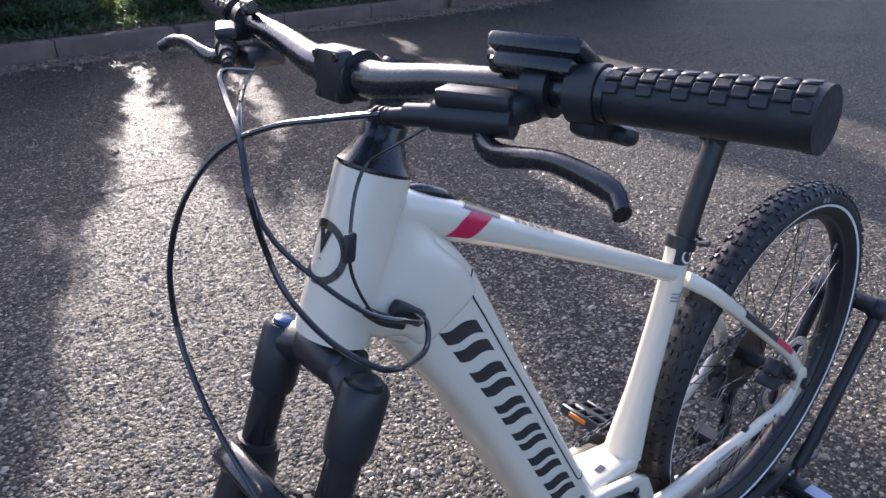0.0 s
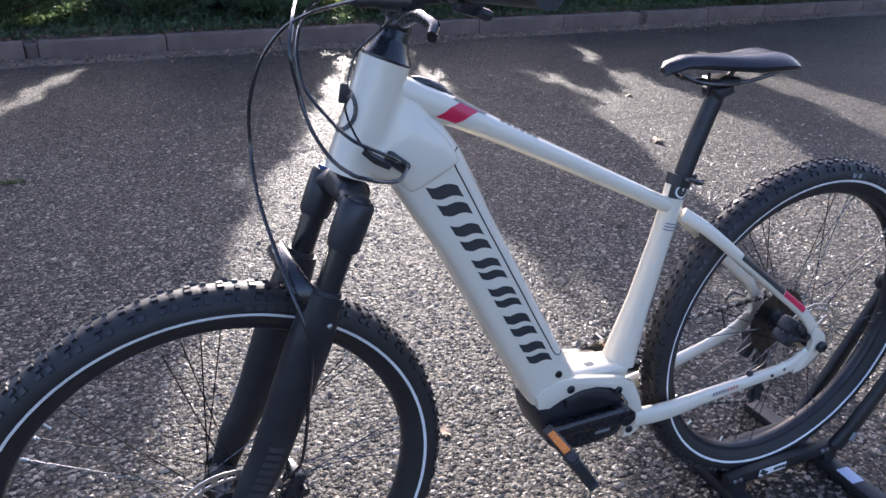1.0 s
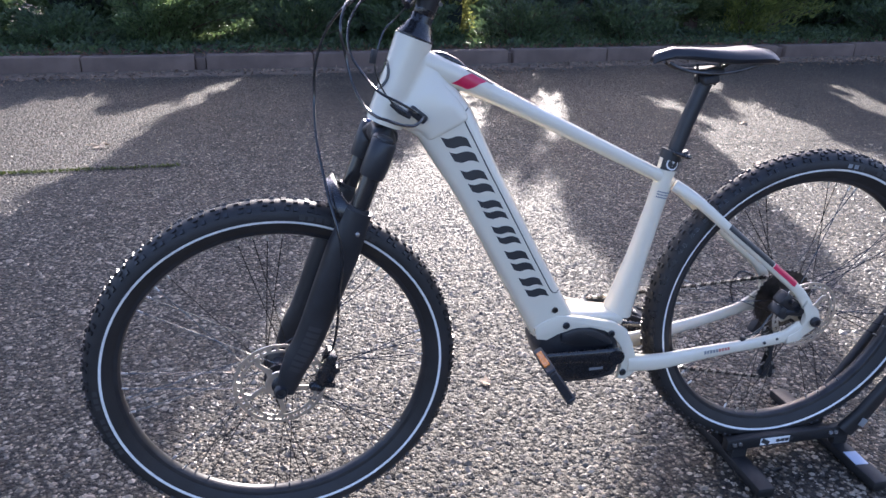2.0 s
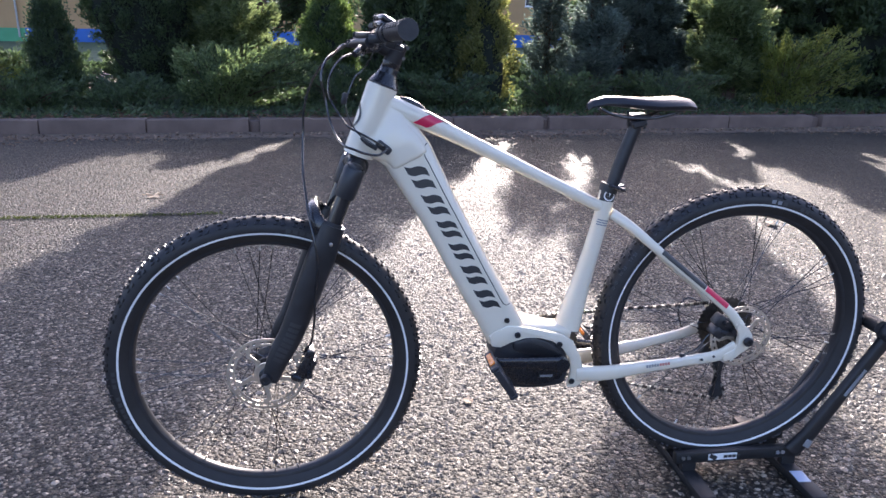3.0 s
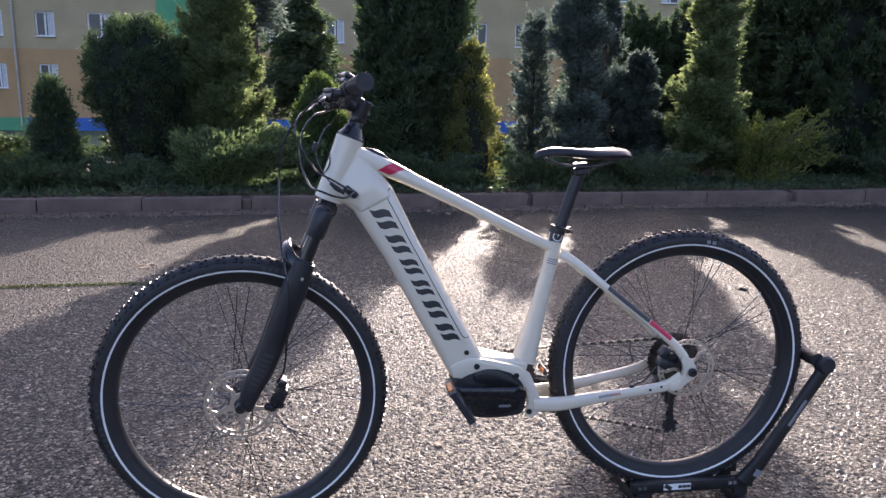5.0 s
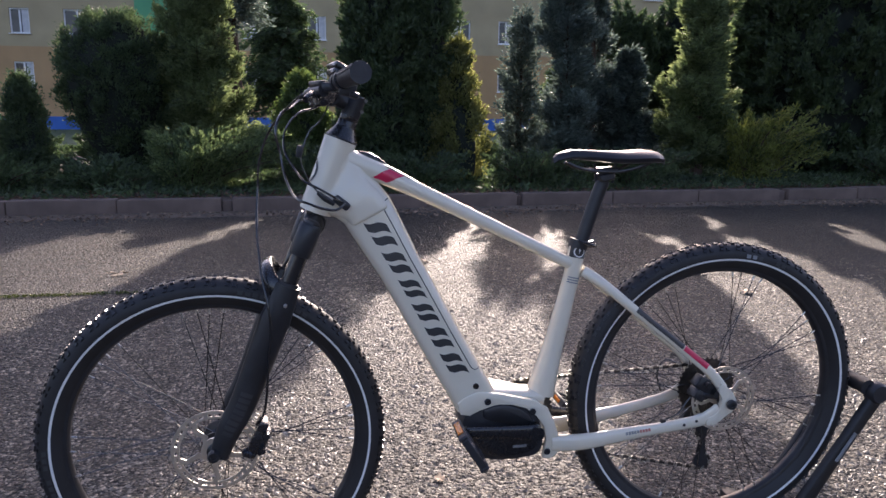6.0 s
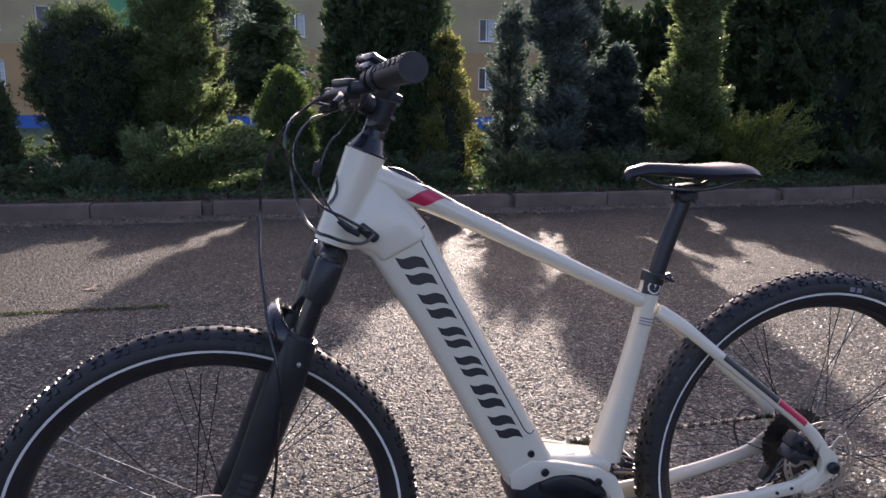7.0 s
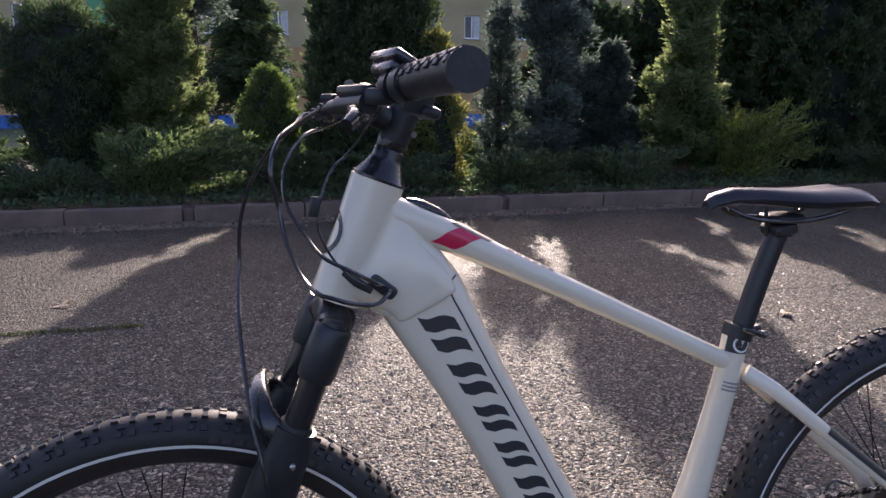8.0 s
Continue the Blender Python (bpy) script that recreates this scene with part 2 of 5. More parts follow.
def thing(name, label, category, at=(0, 0, 0), group="", kind=""):
    ob = new(name)
    ob.empty_display_size = 0.1
    ob.location = at
    return tagged(ob, label, category, group, kind)


def smooth_line(pts, n=8):
    """Points of a Catmull-Rom curve through pts."""
    p = [Vector(q) for q in pts]
    p = [2 * p[0] - p[1]] + p + [2 * p[-1] - p[-2]]
    out = []
    for i in range(1, len(p) - 2):
        for k in range(n):
            u = k / n
            a, b, c, d = p[i - 1], p[i], p[i + 1], p[i + 2]
            out.append(0.5 * (2 * b + (c - a) * u + (2 * a - 5 * b + 4 * c - d) * u * u + (3 * b - a - 3 * c + d) * u ** 3))
    out.append(p[-2])
    return out


def lerp_list(vals, u):
    k = min(len(vals) - 2, int(u * (len(vals) - 1)))
    w = u * (len(vals) - 1) - k
    return vals[k] * (1 - w) + vals[k + 1] * w


class Tube:
    """A tube along a line, with half-widths ry (across) and rn (in its plane) and a squareness p."""

    def __init__(self, pts, ry, rn=None, p=2.0, up=(0, 1, 0)):
        self.pts = [Vector(q) for q in pts]
        self.ry = list(ry) if isinstance(ry, (list, tuple)) else [ry, ry]
        self.rn = self.ry if rn is None else (list(rn) if isinstance(rn, (list, tuple)) else [rn, rn])
        self.p, self.up = p, Vector(up)
        self.len = [0.0]
        for a, b in zip(self.pts, self.pts[1:]):
            self.len.append(self.len[-1] + (b - a).length)

    def centre(self, u):
        s = u * self.len[-1]
        for i in range(len(self.pts) - 1):
            if s <= self.len[i + 1] or i == len(self.pts) - 2:
                w = (s - self.len[i]) / max(1e-9, self.len[i + 1] - self.len[i])
                return self.pts[i].lerp(self.pts[i + 1], w)

    def axes(self, u):
        d = 0.01
        t = (self.centre(min(1, u + d)) - self.centre(max(0, u - d))).normalized()
        lat = (self.up - t * self.up.dot(t))
        if lat.length < 1e-4:
            lat = Vector((1, 0, 0)) - t * t.x
        lat.normalize()
        return t, lat, lat.cross(t)

    def at(self, u, th, lift=0.0):
        t, lat, nor = self.axes(u)
        c, s = math.cos(th), math.sin(th)
        e = 2 / self.p
        a = (lerp_list(self.ry, u) + lift) * math.copysign(abs(c) ** e, c)
        b = (lerp_list(self.rn, u) + lift) * math.copysign(abs(s) ** e, s)
        return self.centre(u) + lat * a + nor * b

    def build(self, bm, n=10, seg=16, caps=True):
        rings = []
        for i in range(n + 1):
            rings.append([bm.verts.new(self.at(i / n, 2 * math.pi * k / seg)) for k in range(seg)])
        for a, b in zip(rings, rings[1:]):
            for k in range(seg):
                bm.faces.new((a[k], a[(k + 1) % seg], b[(k + 1) % seg], b[k]))
        if caps:
            bm.faces.new(rings[0][::-1])
            bm.faces.new(rings[-1])
        return bm

    def patch(self, bm, u0, u1, t0, t1, slant=0.0, n=8, k=6, lift=0.0006):
        """A thin printed patch on the tube's surface."""
        rows = []
        for i in range(n + 1):
            row = []
            for j in range(k + 1):
                v = j / k
                u = u0 + (u1 - u0) * i / n + slant * (v - 0.5)
                row.append(bm.verts.new(self.at(u, t0 + (t1 - t0) * v, lift)))
            rows.append(row)
        for a, b in zip(rows, rows[1:]):
            for j in range(k):
                bm.faces.new((a[j], a[j + 1], b[j + 1], b[j]))
        return bm


def pipe(bm, pts, r, seg=8, n=8, smooth=True):
    line = smooth_line(pts, n) if smooth else [Vector(q) for q in pts]
    rr = list(r) if isinstance(r, (list, tuple)) else [r, r]
    nor = None
    rings = []
    for i, c in enumerate(line):
        t = (line[min(i + 1, len(line) - 1)] - line[max(i - 1, 0)]).normalized()
        if nor is None:
            nor = t.orthogonal().normalized()
        nor = (nor - t * nor.dot(t)).normalized()
        bi = t.cross(nor)
        rad = lerp_list(rr, i / max(1, len(line) - 1) * 0.9999)
        rings.append([bm.verts.new(c + (nor * math.cos(2 * math.pi * k / seg) + bi * math.sin(2 * math.pi * k / seg)) * rad) for k in range(seg)])
    for a, b in zip(rings, rings[1:]):
        for k in range(seg):
            bm.faces.new((a[k], a[(k + 1) % seg], b[(k + 1) % seg], b[k]))
    bm.faces.new(rings[0][::-1])
    bm.faces.new(rings[-1])
    return bm


def lathe(bm, prof, seg=64, m=None, closed=False):
    """Turn (radius, along) pairs round the y axis."""
    m = m or Matrix()
    rings = []
    for k in range(seg):
        a = 2 * math.pi * k / seg
        rings.append([bm.verts.new(m @ Vector((r * math.cos(a), y, r * math.sin(a)))) for r, y in prof])
    np_ = len(prof)
    for k in range(seg):
        a, b = rings[k], rings[(k + 1) % seg]
        for j in range(np_ if closed else np_ - 1):
            bm.faces.new((a[j], a[(j + 1) % np_], b[(j + 1) % np_], b[j]))
    if not closed:
        for j in (0, np_ - 1):
            if prof[j][0] > 1e-6:
                bm.faces.new([rings[k][j] for k in range(seg)])
    return bm


def rod(bm, a, b, r, seg=12, r2=None):
    return pipe(bm, [a, b], [r, r if r2 is None else r2], seg, 1, smooth=False)


def box(bm, size, m=None, bevel=0.0, segs=1):
    m = m or Matrix()
    made = bmesh.ops.create_cube(bm, size=1.0, matrix=m @ Matrix.Diagonal((*size, 1)))
    if bevel:
        eds = list({ed for v in made["verts"] for ed in v.link_edges})
        bmesh.ops.bevel(bm, geom=eds, offset=bevel, segments=segs, affect="EDGES", profile=0.5)
    return bm


def plate(bm, outline, y0, y1, bevel=0.0):
    """A flat (x, z) outline given thickness from y0 to y1."""
    vs = [bm.verts.new((x, y0, z)) for x, z in outline]
    f = bm.faces.new(vs)
    ext = bmesh.ops.extrude_face_region(bm, geom=[f])
    top = [g for g in ext["geom"] if isinstance(g, bmesh.types.BMVert)]
    bmesh.ops.translate(bm, verts=top, vec=(0, y1 - y0, 0))
    if bevel:
        eds = [ed for ed in bm.edges if all(v in top for v in ed.verts)] + list(f.edges)
        bmesh.ops.bevel(bm, geom=list(set(eds)), offset=bevel, segments=2, affect="EDGES", profile=0.5)
    return bm


def round_outline(pts, n=4):
    q = [Vector((a, 0, b)) for a, b in pts]
    line = smooth_line(q + [q[0]], n)[:-1]
    return [(v.x, v.z) for v in line]


def raw_mesh(name, verts, faces, mats, smooth=False):
    me = bpy.data.meshes.new(name)
    me.from_pydata(verts, [], faces)
    for m in mats if isinstance(mats, (list, tuple)) else [mats]:
        me.materials.append(m)
    if smooth:
        me.polygons.foreach_set("use_smooth", [True] * len(me.polygons))
    me.update()
    return me


BM = bmesh.new

# ---- ground, kerb, bed ----


def kerb_y(x):
    return 6.65 + 0.045 * x


bm = BM()
bmesh.ops.create_grid(bm, x_segments=40, y_segments=40, size=400)
ground = new("ground", mesh_of("ground", bm, ASPHALT))
tagged(ground, "rough worn grey asphalt with pale aggregate", "asphalt", kind="structure")

# grit: loose and bedded aggregate near the bicycle
rng = np.random.default_rng(3)
N = 120000
gx = rng.normal(-0.1, 1.75, N)
gy = rng.normal(0.9, 1.5, N)
size = rng.gamma(2.6, 0.0014, N) + 0.0018
ang = rng.uniform(0, 2 * np.pi, N)
flat = rng.uniform(0.25, 0.6, N)
base = np.array([[1, 0, 0], [0.3, 0.85, 0], [-0.8, 0.55, 0], [-0.75, -0.6, 0], [0.35, -0.8, 0], [0.15, 0.05, 1.0]])
P = np.repeat(base[None], N, 0) * rng.uniform(0.7, 1.25, (N, 6, 1))
ca, sa = np.cos(ang)[:, None], np.sin(ang)[:, None]
X = (P[:, :, 0] * ca - P[:, :, 1] * sa) * size[:, None] + gx[:, None]
Y = (P[:, :, 0] * sa + P[:, :, 1] * ca) * size[:, None] * 0.85 + gy[:, None]
Z = P[:, :, 2] * size[:, None] * flat[:, None] - 0.0004
verts = np.stack([X, Y, Z], -1).reshape(-1, 3)
tri = np.array([[0, 1, 5], [1, 2, 5], [2, 3, 5], [3, 4, 5], [4, 0, 5]])
faces = (tri[None] + (np.arange(N) * 6)[:, None, None]).reshape(-1, 3)
grit = new("grit", raw_mesh("grit", verts.tolist(), faces.tolist(), PEBBLE))
tagged(grit, "loose pale grit bedded in the asphalt surface", "grit", kind="stuff")

# the long joint across the asphalt, with moss in it


def joint(name, pts, width, seed):
    r = random.Random(seed)
    bm = BM()
    last = None
    line = smooth_line([(x, y, 0.0022) for x, y in pts], 26)
    for c in line:
        w = width * r.uniform(0.4, 1.3)
        j = r.uniform(-0.006, 0.006)
        a, b = bm.verts.new((c.x, c.y - w + j, c.z)), bm.verts.new((c.x, c.y + w + j, c.z))
        if last:
            bm.faces.new((last[0], a, b, last[1]))
        last = (a, b)
    ob = new(name, mesh_of(name, bm, CRACKM))
    return tagged(ob, "dark open joint crack in the asphalt", "crack", kind="structure")


joint("pavement_joint", [(-6, 3.0), (-2.76, 2.907), (-2.28, 2.905), (-1.79, 2.923), (0.0, 2.978), (0.83, 2.925), (3.17, 2.943), (4.2, 3.02), (6, 3.1)], 0.007, 1)
joint("pavement_crack", [(-1.4, 1.72), (-0.9, 1.66), (-0.5, 1.74), (-0.1, 1.70), (0.3, 1.77)], 0.0022, 2)


def blades(name, centres, dirs, length, width, mat, seed, bend=0.25):
    """Many small leaves or needles, each a folded blade, in one mesh."""
    r = np.random.default_rng(seed)
    c = np.asarray(centres, float)
    d = np.asarray(dirs, float)
    d = d / np.maximum(1e-9, np.linalg.norm(d, axis=1, keepdims=True))
    n = len(c)
    rnd = r.normal(size=(n, 3))
    s = np.cross(d, rnd)
    s /= np.maximum(1e-9, np.linalg.norm(s, axis=1, keepdims=True))
    u = np.cross(s, d)
    L = (length * r.uniform(0.6, 1.4, n))[:, None]
    W = (width * r.uniform(0.6, 1.4, n))[:, None]
    v = np.stack([c, c + d * L * 0.45 + s * W + u * L * bend * 0.3, c + d * L - u * L * bend * 0.4, c + d * L * 0.5 - s * W + u * L * bend * 0.3], 1).reshape(-1, 3)
    f = np.arange(4 * n).reshape(-1, 4)
    return raw_mesh(name, v.tolist(), f.tolist(), mat)


r = np.random.default_rng(8)
n = 1700
mx = -6 + 4.7 * r.random(n) ** 0.8
my = np.interp(mx, [-6, -2.76, -1.79, -1], [3.0, 2.907, 2.923, 2.95]) + r.normal(0, 0.012, n)
moss = new("moss", blades("moss", np.stack([mx, my, np.full(n, 0.001)], 1), np.stack([r.normal(0, 0.6, n), r.normal(0, 0.6, n), np.ones(n)], 1), 0.018, 0.004, LF_MOSS, 5))
tagged(moss, "low yellow-green moss growing in the joint", "moss", kind="stuff")

# kerb stones, each a block with worn arrises, dark gaps between lengths
KERB_ANG = math.atan(0.045)


def kerbstone(x0, x1, seed, h=0.16):
    r = random.Random(seed)
    bm = BM()
    length = (x1 - x0) / math.cos(KERB_ANG)
    box(bm, (length, 0.16, 0.30), pose(0, 0.08, h - 0.15), 0.018, 2)
    bmesh.ops.subdivide_edges(bm, edges=[ed for ed in bm.edges if ed.calc_length() > 0.3], cuts=9)
    for v in bm.verts:
        v.co += Vector((0, noise.noise(v.co * 9 + Vector((seed, 0, 0))) * 0.007, noise.noise(v.co * 7 + Vector((0, seed, 0))) * 0.006))
    ob = new("kerbstone", mesh_of("kerbstone", bm, KERB))
    xm = (x0 + x1) / 2
    ob.matrix_world = pose(xm, kerb_y(xm), r.uniform(-0.008, 0.006), 0, r.uniform(-0.2, 0.2), math.degrees(KERB_ANG) + r.uniform(-0.3, 0.3))
    return tagged(ob, "weathered brownish concrete kerbstone along the bed", "kerb", "kerb along the planted bed", "structure")


k = 0
edges = []
for a, b, n in ((-10.2, -1.585, 8), (-1.475, 1.815, 3), (1.875, 5.38, 3), (5.50, 11.8, 6)):
    edges += [(a + (b - a) * q / n + 0.003, a + (b - a) * (q + 1) / n - 0.003) for q in range(n)]
for a, b in edges:
    kerbstone(a, b, k)
    k += 1

for a, b in ((-1.585, -1.475), (1.815, 1.875), (5.38, 5.50)):
    bm = box(BM(), (b - a - 0.006, 0.11, 0.24), pose(0, 0.11, 0.005), 0.01, 2)
    ob = new("kerb_filler", mesh_of("kerb_filler", bm, KERB))
    ob.matrix_world = pose((a + b) / 2, kerb_y((a + b) / 2), 0, 0, 0, math.degrees(KERB_ANG))
    tagged(ob, "short sunken concrete filler between kerbstones", "kerb", kind="structure")

# strip of washed-up earth in the gutter, thin and ragged at its outer edge
bm = BM()
last = None
for i in range(321):
    x = -9 + 20 * i / 320
    wide = 0.34 + 0.10 * noise.noise(Vector((x * 0.8, 2, 0))) + 0.07 * noise.noise(Vector((x * 5, 7, 0)))
    row = [bm.verts.new((x, kerb_y(x) - wide * q, 0.0012 + 0.012 * (1 - q) ** 2 + 0.002 * noise.noise(Vector((x * 12, q * 5, 1))))) for q in (0.0, 0.35, 0.7, 1.0)]
    if last:
        for a in range(3):
            bm.faces.new((last[a], row[a], row[a + 1], last[a + 1]))
    last = row
bmesh.ops.recalc_face_normals(bm, faces=bm.faces[:])
gutter = new("gutter_earth", mesh_of("gutter_earth", bm, surf("gutter_soil", (0.125, 0.092, 0.066), 0.95, var=0.35, scale=9, bump=0.7, fine=80)))
tagged(gutter, "thin brown earth washed into the gutter along the kerb", "earth", kind="structure")

# planted bed behind the kerb: uneven soil
bm = BM()
nx, ny = 90, 40
grid = []
for j in range(ny + 1):
    row = []
    for i in range(nx + 1):
        x = -22 + 44 * i / nx
        y = kerb_y(x) + 0.12 + 11 * (j / ny) ** 1.6
        z = 0.10 + 0.05 * min(1, j / 6) + 0.035 * noise.noise(Vector((x * 1.7, y * 1.7, 0))) + 0.02 * noise.noise(Vector((x * 6, y * 6, 3)))
        row.append(bm.verts.new((x, y, max(0.04, z))))
    grid.append(row)
for a, b in zip(grid, grid[1:]):
    for i in range(nx):
        bm.faces.new((a[i], a[i + 1], b[i + 1], b[i]))
bed = new("planted_bed", mesh_of("planted_bed", bm, SOIL))
tagged(bed, "bare brown soil bed under the conifers", "soil", kind="structure")

bm = box(BM(), (70, 27.4, 0.12), pose(0, 30.0, 0.02), 0.02)
lawn = new("lawn", mesh_of("lawn", bm, LAWN))
tagged(lawn, "rough shaded grass between the bed and the building", "lawn", kind="structure")
r = np.random.default_rng(12)
n = 9000
lx = r.uniform(-7, 9, n)
ly = kerb_y(lx) + 0.17 + np.abs(r.normal(0, 0.9, n))
lit = new("needle_litter", blades("needle_litter", np.stack([lx, ly, 0.15 + r.uniform(-0.02, 0.03, n)], 1), np.stack([r.normal(size=n), r.normal(size=n), r.normal(0, 0.25, n)], 1), 0.05, 0.008, surf("brown_litter", (0.16, 0.09, 0.05), 0.9, var=0.4, scale=5, island=0.5), 6))
tagged(lit, "brown fallen needles and leaves on the bed", "leaf litter", kind="stuff")

r = np.random.default_rng(14)
n = 5200
lx = r.uniform(-8, 9, n)
ly = kerb_y(lx) - 0.02 - np.abs(r.normal(0, 0.22, n)) * (1 + 0.5 * np.sin(lx * 1.3))
gut = new("gutter_dirt", blades("gutter_dirt", np.stack([lx, ly, np.full(n, 0.003) + r.uniform(0, 0.006, n)], 1), np.stack([r.normal(size=n), r.normal(size=n), r.normal(0, 0.2, n)], 1), 0.035, 0.011, surf("gutter_brown", (0.19, 0.13, 0.09), 0.9, var=0.4, scale=5, island=0.55), 7))
tagged(gut, "brown dirt and dry leaf scraps along the kerb", "leaf litter", kind="stuff")

r = np.random.default_rng(15)
n = 60000
lx = r.uniform(-9, 10, n)
ly = kerb_y(lx) + 0.2 + 3.6 * r.random(n) ** 0.8
hz = 0.06 + 0.16 * np.array([max(0.0, noise.noise(Vector((a * 0.9, b * 1.4, 5)))) for a, b in zip(lx, ly)]) * np.clip((ly - kerb_y(lx) - 0.15) / 0.5, 0.1, 1)
ivy = new("ground_cover", blades("ground_cover", np.stack([lx, ly, 0.13 + hz * r.random(n)], 1), np.stack([r.normal(size=n), r.normal(size=n) - 0.3, r.normal(0.5, 0.4, n)], 1), 0.075, 0.018, LF_DARK, 9))
tagged(ivy, "low dark green ground cover over the bed", "ground cover", kind="stuff")

# ---- apartment building far behind the bed ----
BY = 44.0


def wall_grid(bm, x0, x1, z0, z1, y0, y1, holes):
    """One solid wall with openings cut right through it."""
    xs = sorted({x0, x1, *[min(max(h[i], x0), x1) for h in holes for i in (0, 1)]})
    zs = sorted({z0, z1, *[min(max(h[i], z0), z1) for h in holes for i in (2, 3)]})
    nx_, nz_ = len(xs) - 1, len(zs) - 1

    def solid(i, k):
        if not (0 <= i < nx_ and 0 <= k < nz_):
            return False
        mx_, mz_ = (xs[i] + xs[i + 1]) / 2, (zs[k] + zs[k + 1]) / 2
        return not any(h[0] < mx_ < h[1] and h[2] < mz_ < h[3] for h in holes)
    vv = {}

    def vert(i, k, y):
        if (i, k, y) not in vv:
            vv[i, k, y] = bm.verts.new((xs[i], y, zs[k]))
        return vv[i, k, y]
    for i in range(nx_):
        for k in range(nz_):
            if not solid(i, k):
                continue
            for y in (y0, y1):
                bm.faces.new([vert(i, k, y), vert(i + 1, k, y), vert(i + 1, k + 1, y), vert(i, k + 1, y)])
            for (di, dk), (a, b) in {(-1, 0): ((i, k), (i, k + 1)), (1, 0): ((i + 1, k), (i + 1, k + 1)), (0, -1): ((i, k), (i + 1, k)), (0, 1): ((i, k + 1), (i + 1, k + 1))}.items():
                if not solid(i + di, k + dk):
                    bm.faces.new([vert(*a, y0), vert(*b, y0), vert(*b, y1), vert(*a, y1)])
    return bm


block = thing("apartment_building", "ochre and pale yellow rendered apartment block with white windows", "building", (1.0, BY, 0))
inv = Matrix.Translation((0, -BY, 0))
wins = []
for row, (z0, z1) in enumerate(((2.5, 3.9), (5.45, 6.85), (8.4, 9.8))):
    for x0, w in ((-30.2, 1.0), (-27.4, 1.0), (-24.6, 0.8), (-21.3, 0.8), (-18.75, 1.05), (-15.9, 1.5), (-12.9, 1.2), (-9.2, 0.9), (-5.95, 0.82), (-2.2, 1.1), (0.6, 1.1), (3.4, 0.9), (6.6, 1.2), (9.6, 1.0), (12.8, 1.2), (16.0, 1.0), (19.2, 1.2), (22.4, 1.0), (25.6, 1.2), (28.8, 1.0)):
        wins.append((x0, x0 + w, z0, z1))
bm = wall_grid(BM(), -34, 34, 0.82, 4.75, 0, 0.4, wins)
part("wall", bm, WALLPAINT, block, "ochre rendered ground floor wall", pose(0, 0, 0))
bm = wall_grid(BM(), -34, -12.0, 4.752, 11.2, 0, 0.4, wins)
part("wall", bm, WALLPALE, block, "pale yellow rendered upper wall")
bm = wall_grid(BM(), -11.998, -10.2, 4.752, 11.2, -0.05, 0.4, [])
part("wall", bm, GREENWALL, block, "green painted wall strip")
bm = wall_grid(BM(), -10.198, 34, 4.752, 11.2, 0, 0.4, wins)
part("wall", bm, WALLPALE, block, "pale yellow rendered upper wall")
px = [-34, -22.4, -19.6, -17.3, -14.2, -7.0, -4.4, 34]
for i, (a, b) in enumerate(zip(px, px[1:])):
    part("plinth", box(BM(), (b - a - 0.004, 0.5, 0.82), pose((a + b) / 2, 0.22, 0.41)), [BLUEWALL, GREENWALL, BLUEWALL][i % 3], block, "green or blue painted plinth")
bm = box(BM(), (69, 9, 0.5), pose(0, 4.2, 11.45), 0.05)
part("roof", bm, ROOFT, block, "flat dark roof")
part("wall", box(BM(), (67.9, 0.3, 11.1), pose(0, 8.4, 5.55)), WALLPALE, block)
for x in (-19.9, -4.45, 13.9):
    bm = BM()
    pipe(bm, [(x, -0.12, 0.3), (x, -0.12, 5.5), (x, -0.12, 11.0)], 0.06, 8, 2)
    part("drainpipe", bm, PIPE, block, "grey downpipe")
for x0, x1, z0, z1 in wins:
    if z0 > 5 and -12.0 < x0 < -10.3:
        continue
    w, h = x1 - x0, z1 - z0
    bm = BM()
    for cx, cz, sx, sz in ((0, h / 2 - 0.04, w, 0.08), (0, -h / 2 + 0.04, w, 0.08), (-w / 2 + 0.04, 0, 0.08, h - 0.164), (w / 2 - 0.04, 0, 0.08, h - 0.164), (0, 0, 0.09, h - 0.164)):
        box(bm, (sx - 0.002, 0.07, sz - 0.002), pose(cx, 0, cz), 0.008)
    wf = part("window", bm, FRAMEWHITE, block, "white framed casement window", pose((x0 + x1) / 2, 0.12, (z0 + z1) / 2))
    part("pane", box(BM(), (w - 0.1, 0.012, h - 0.1), pose(0, 0.03, 0)), GLASS, wf)
    part("curtain", box(BM(), (w * 0.34, 0.02, h - 0.12), pose(w * (0.27 if int(x0 * 7) % 2 else -0.27), 0.021, 0)), CURTAIN, wf)
    part("sill", box(BM(), (w + 0.12, 0.18, 0.035), pose(0, -0.16, -h / 2 - 0.02), 0.006), FRAMEWHITE, wf)

# ---- conifers and shrubs in the bed ----


def trunk_bm(h, r0, lean, seed, limbs=(), base=-0.05):
    r = random.Random(seed)
    bm = BM()
    pts = [(lean[0] * k / 4 + r.uniform(-0.03, 0.03) * h * 0.2, lean[1] * k / 4 + r.uniform(-0.03, 0.03) * h * 0.2, base + (h - base) * k / 4) for k in range(5)]
    pipe(bm, pts, [r0 * 1.25, r0, r0 * 0.75, r0 * 0.45, r0 * 0.12], 8, 3)
    for a, b, rr in limbs:
        mid = Vector(a).lerp(Vector(b), 0.5) + Vector((0, 0, 0.05 * (Vector(b) - Vector(a)).length))
        pipe(bm, [a, mid, b], [rr, rr * 0.6, rr * 0.15], 5, 3)
    return bm


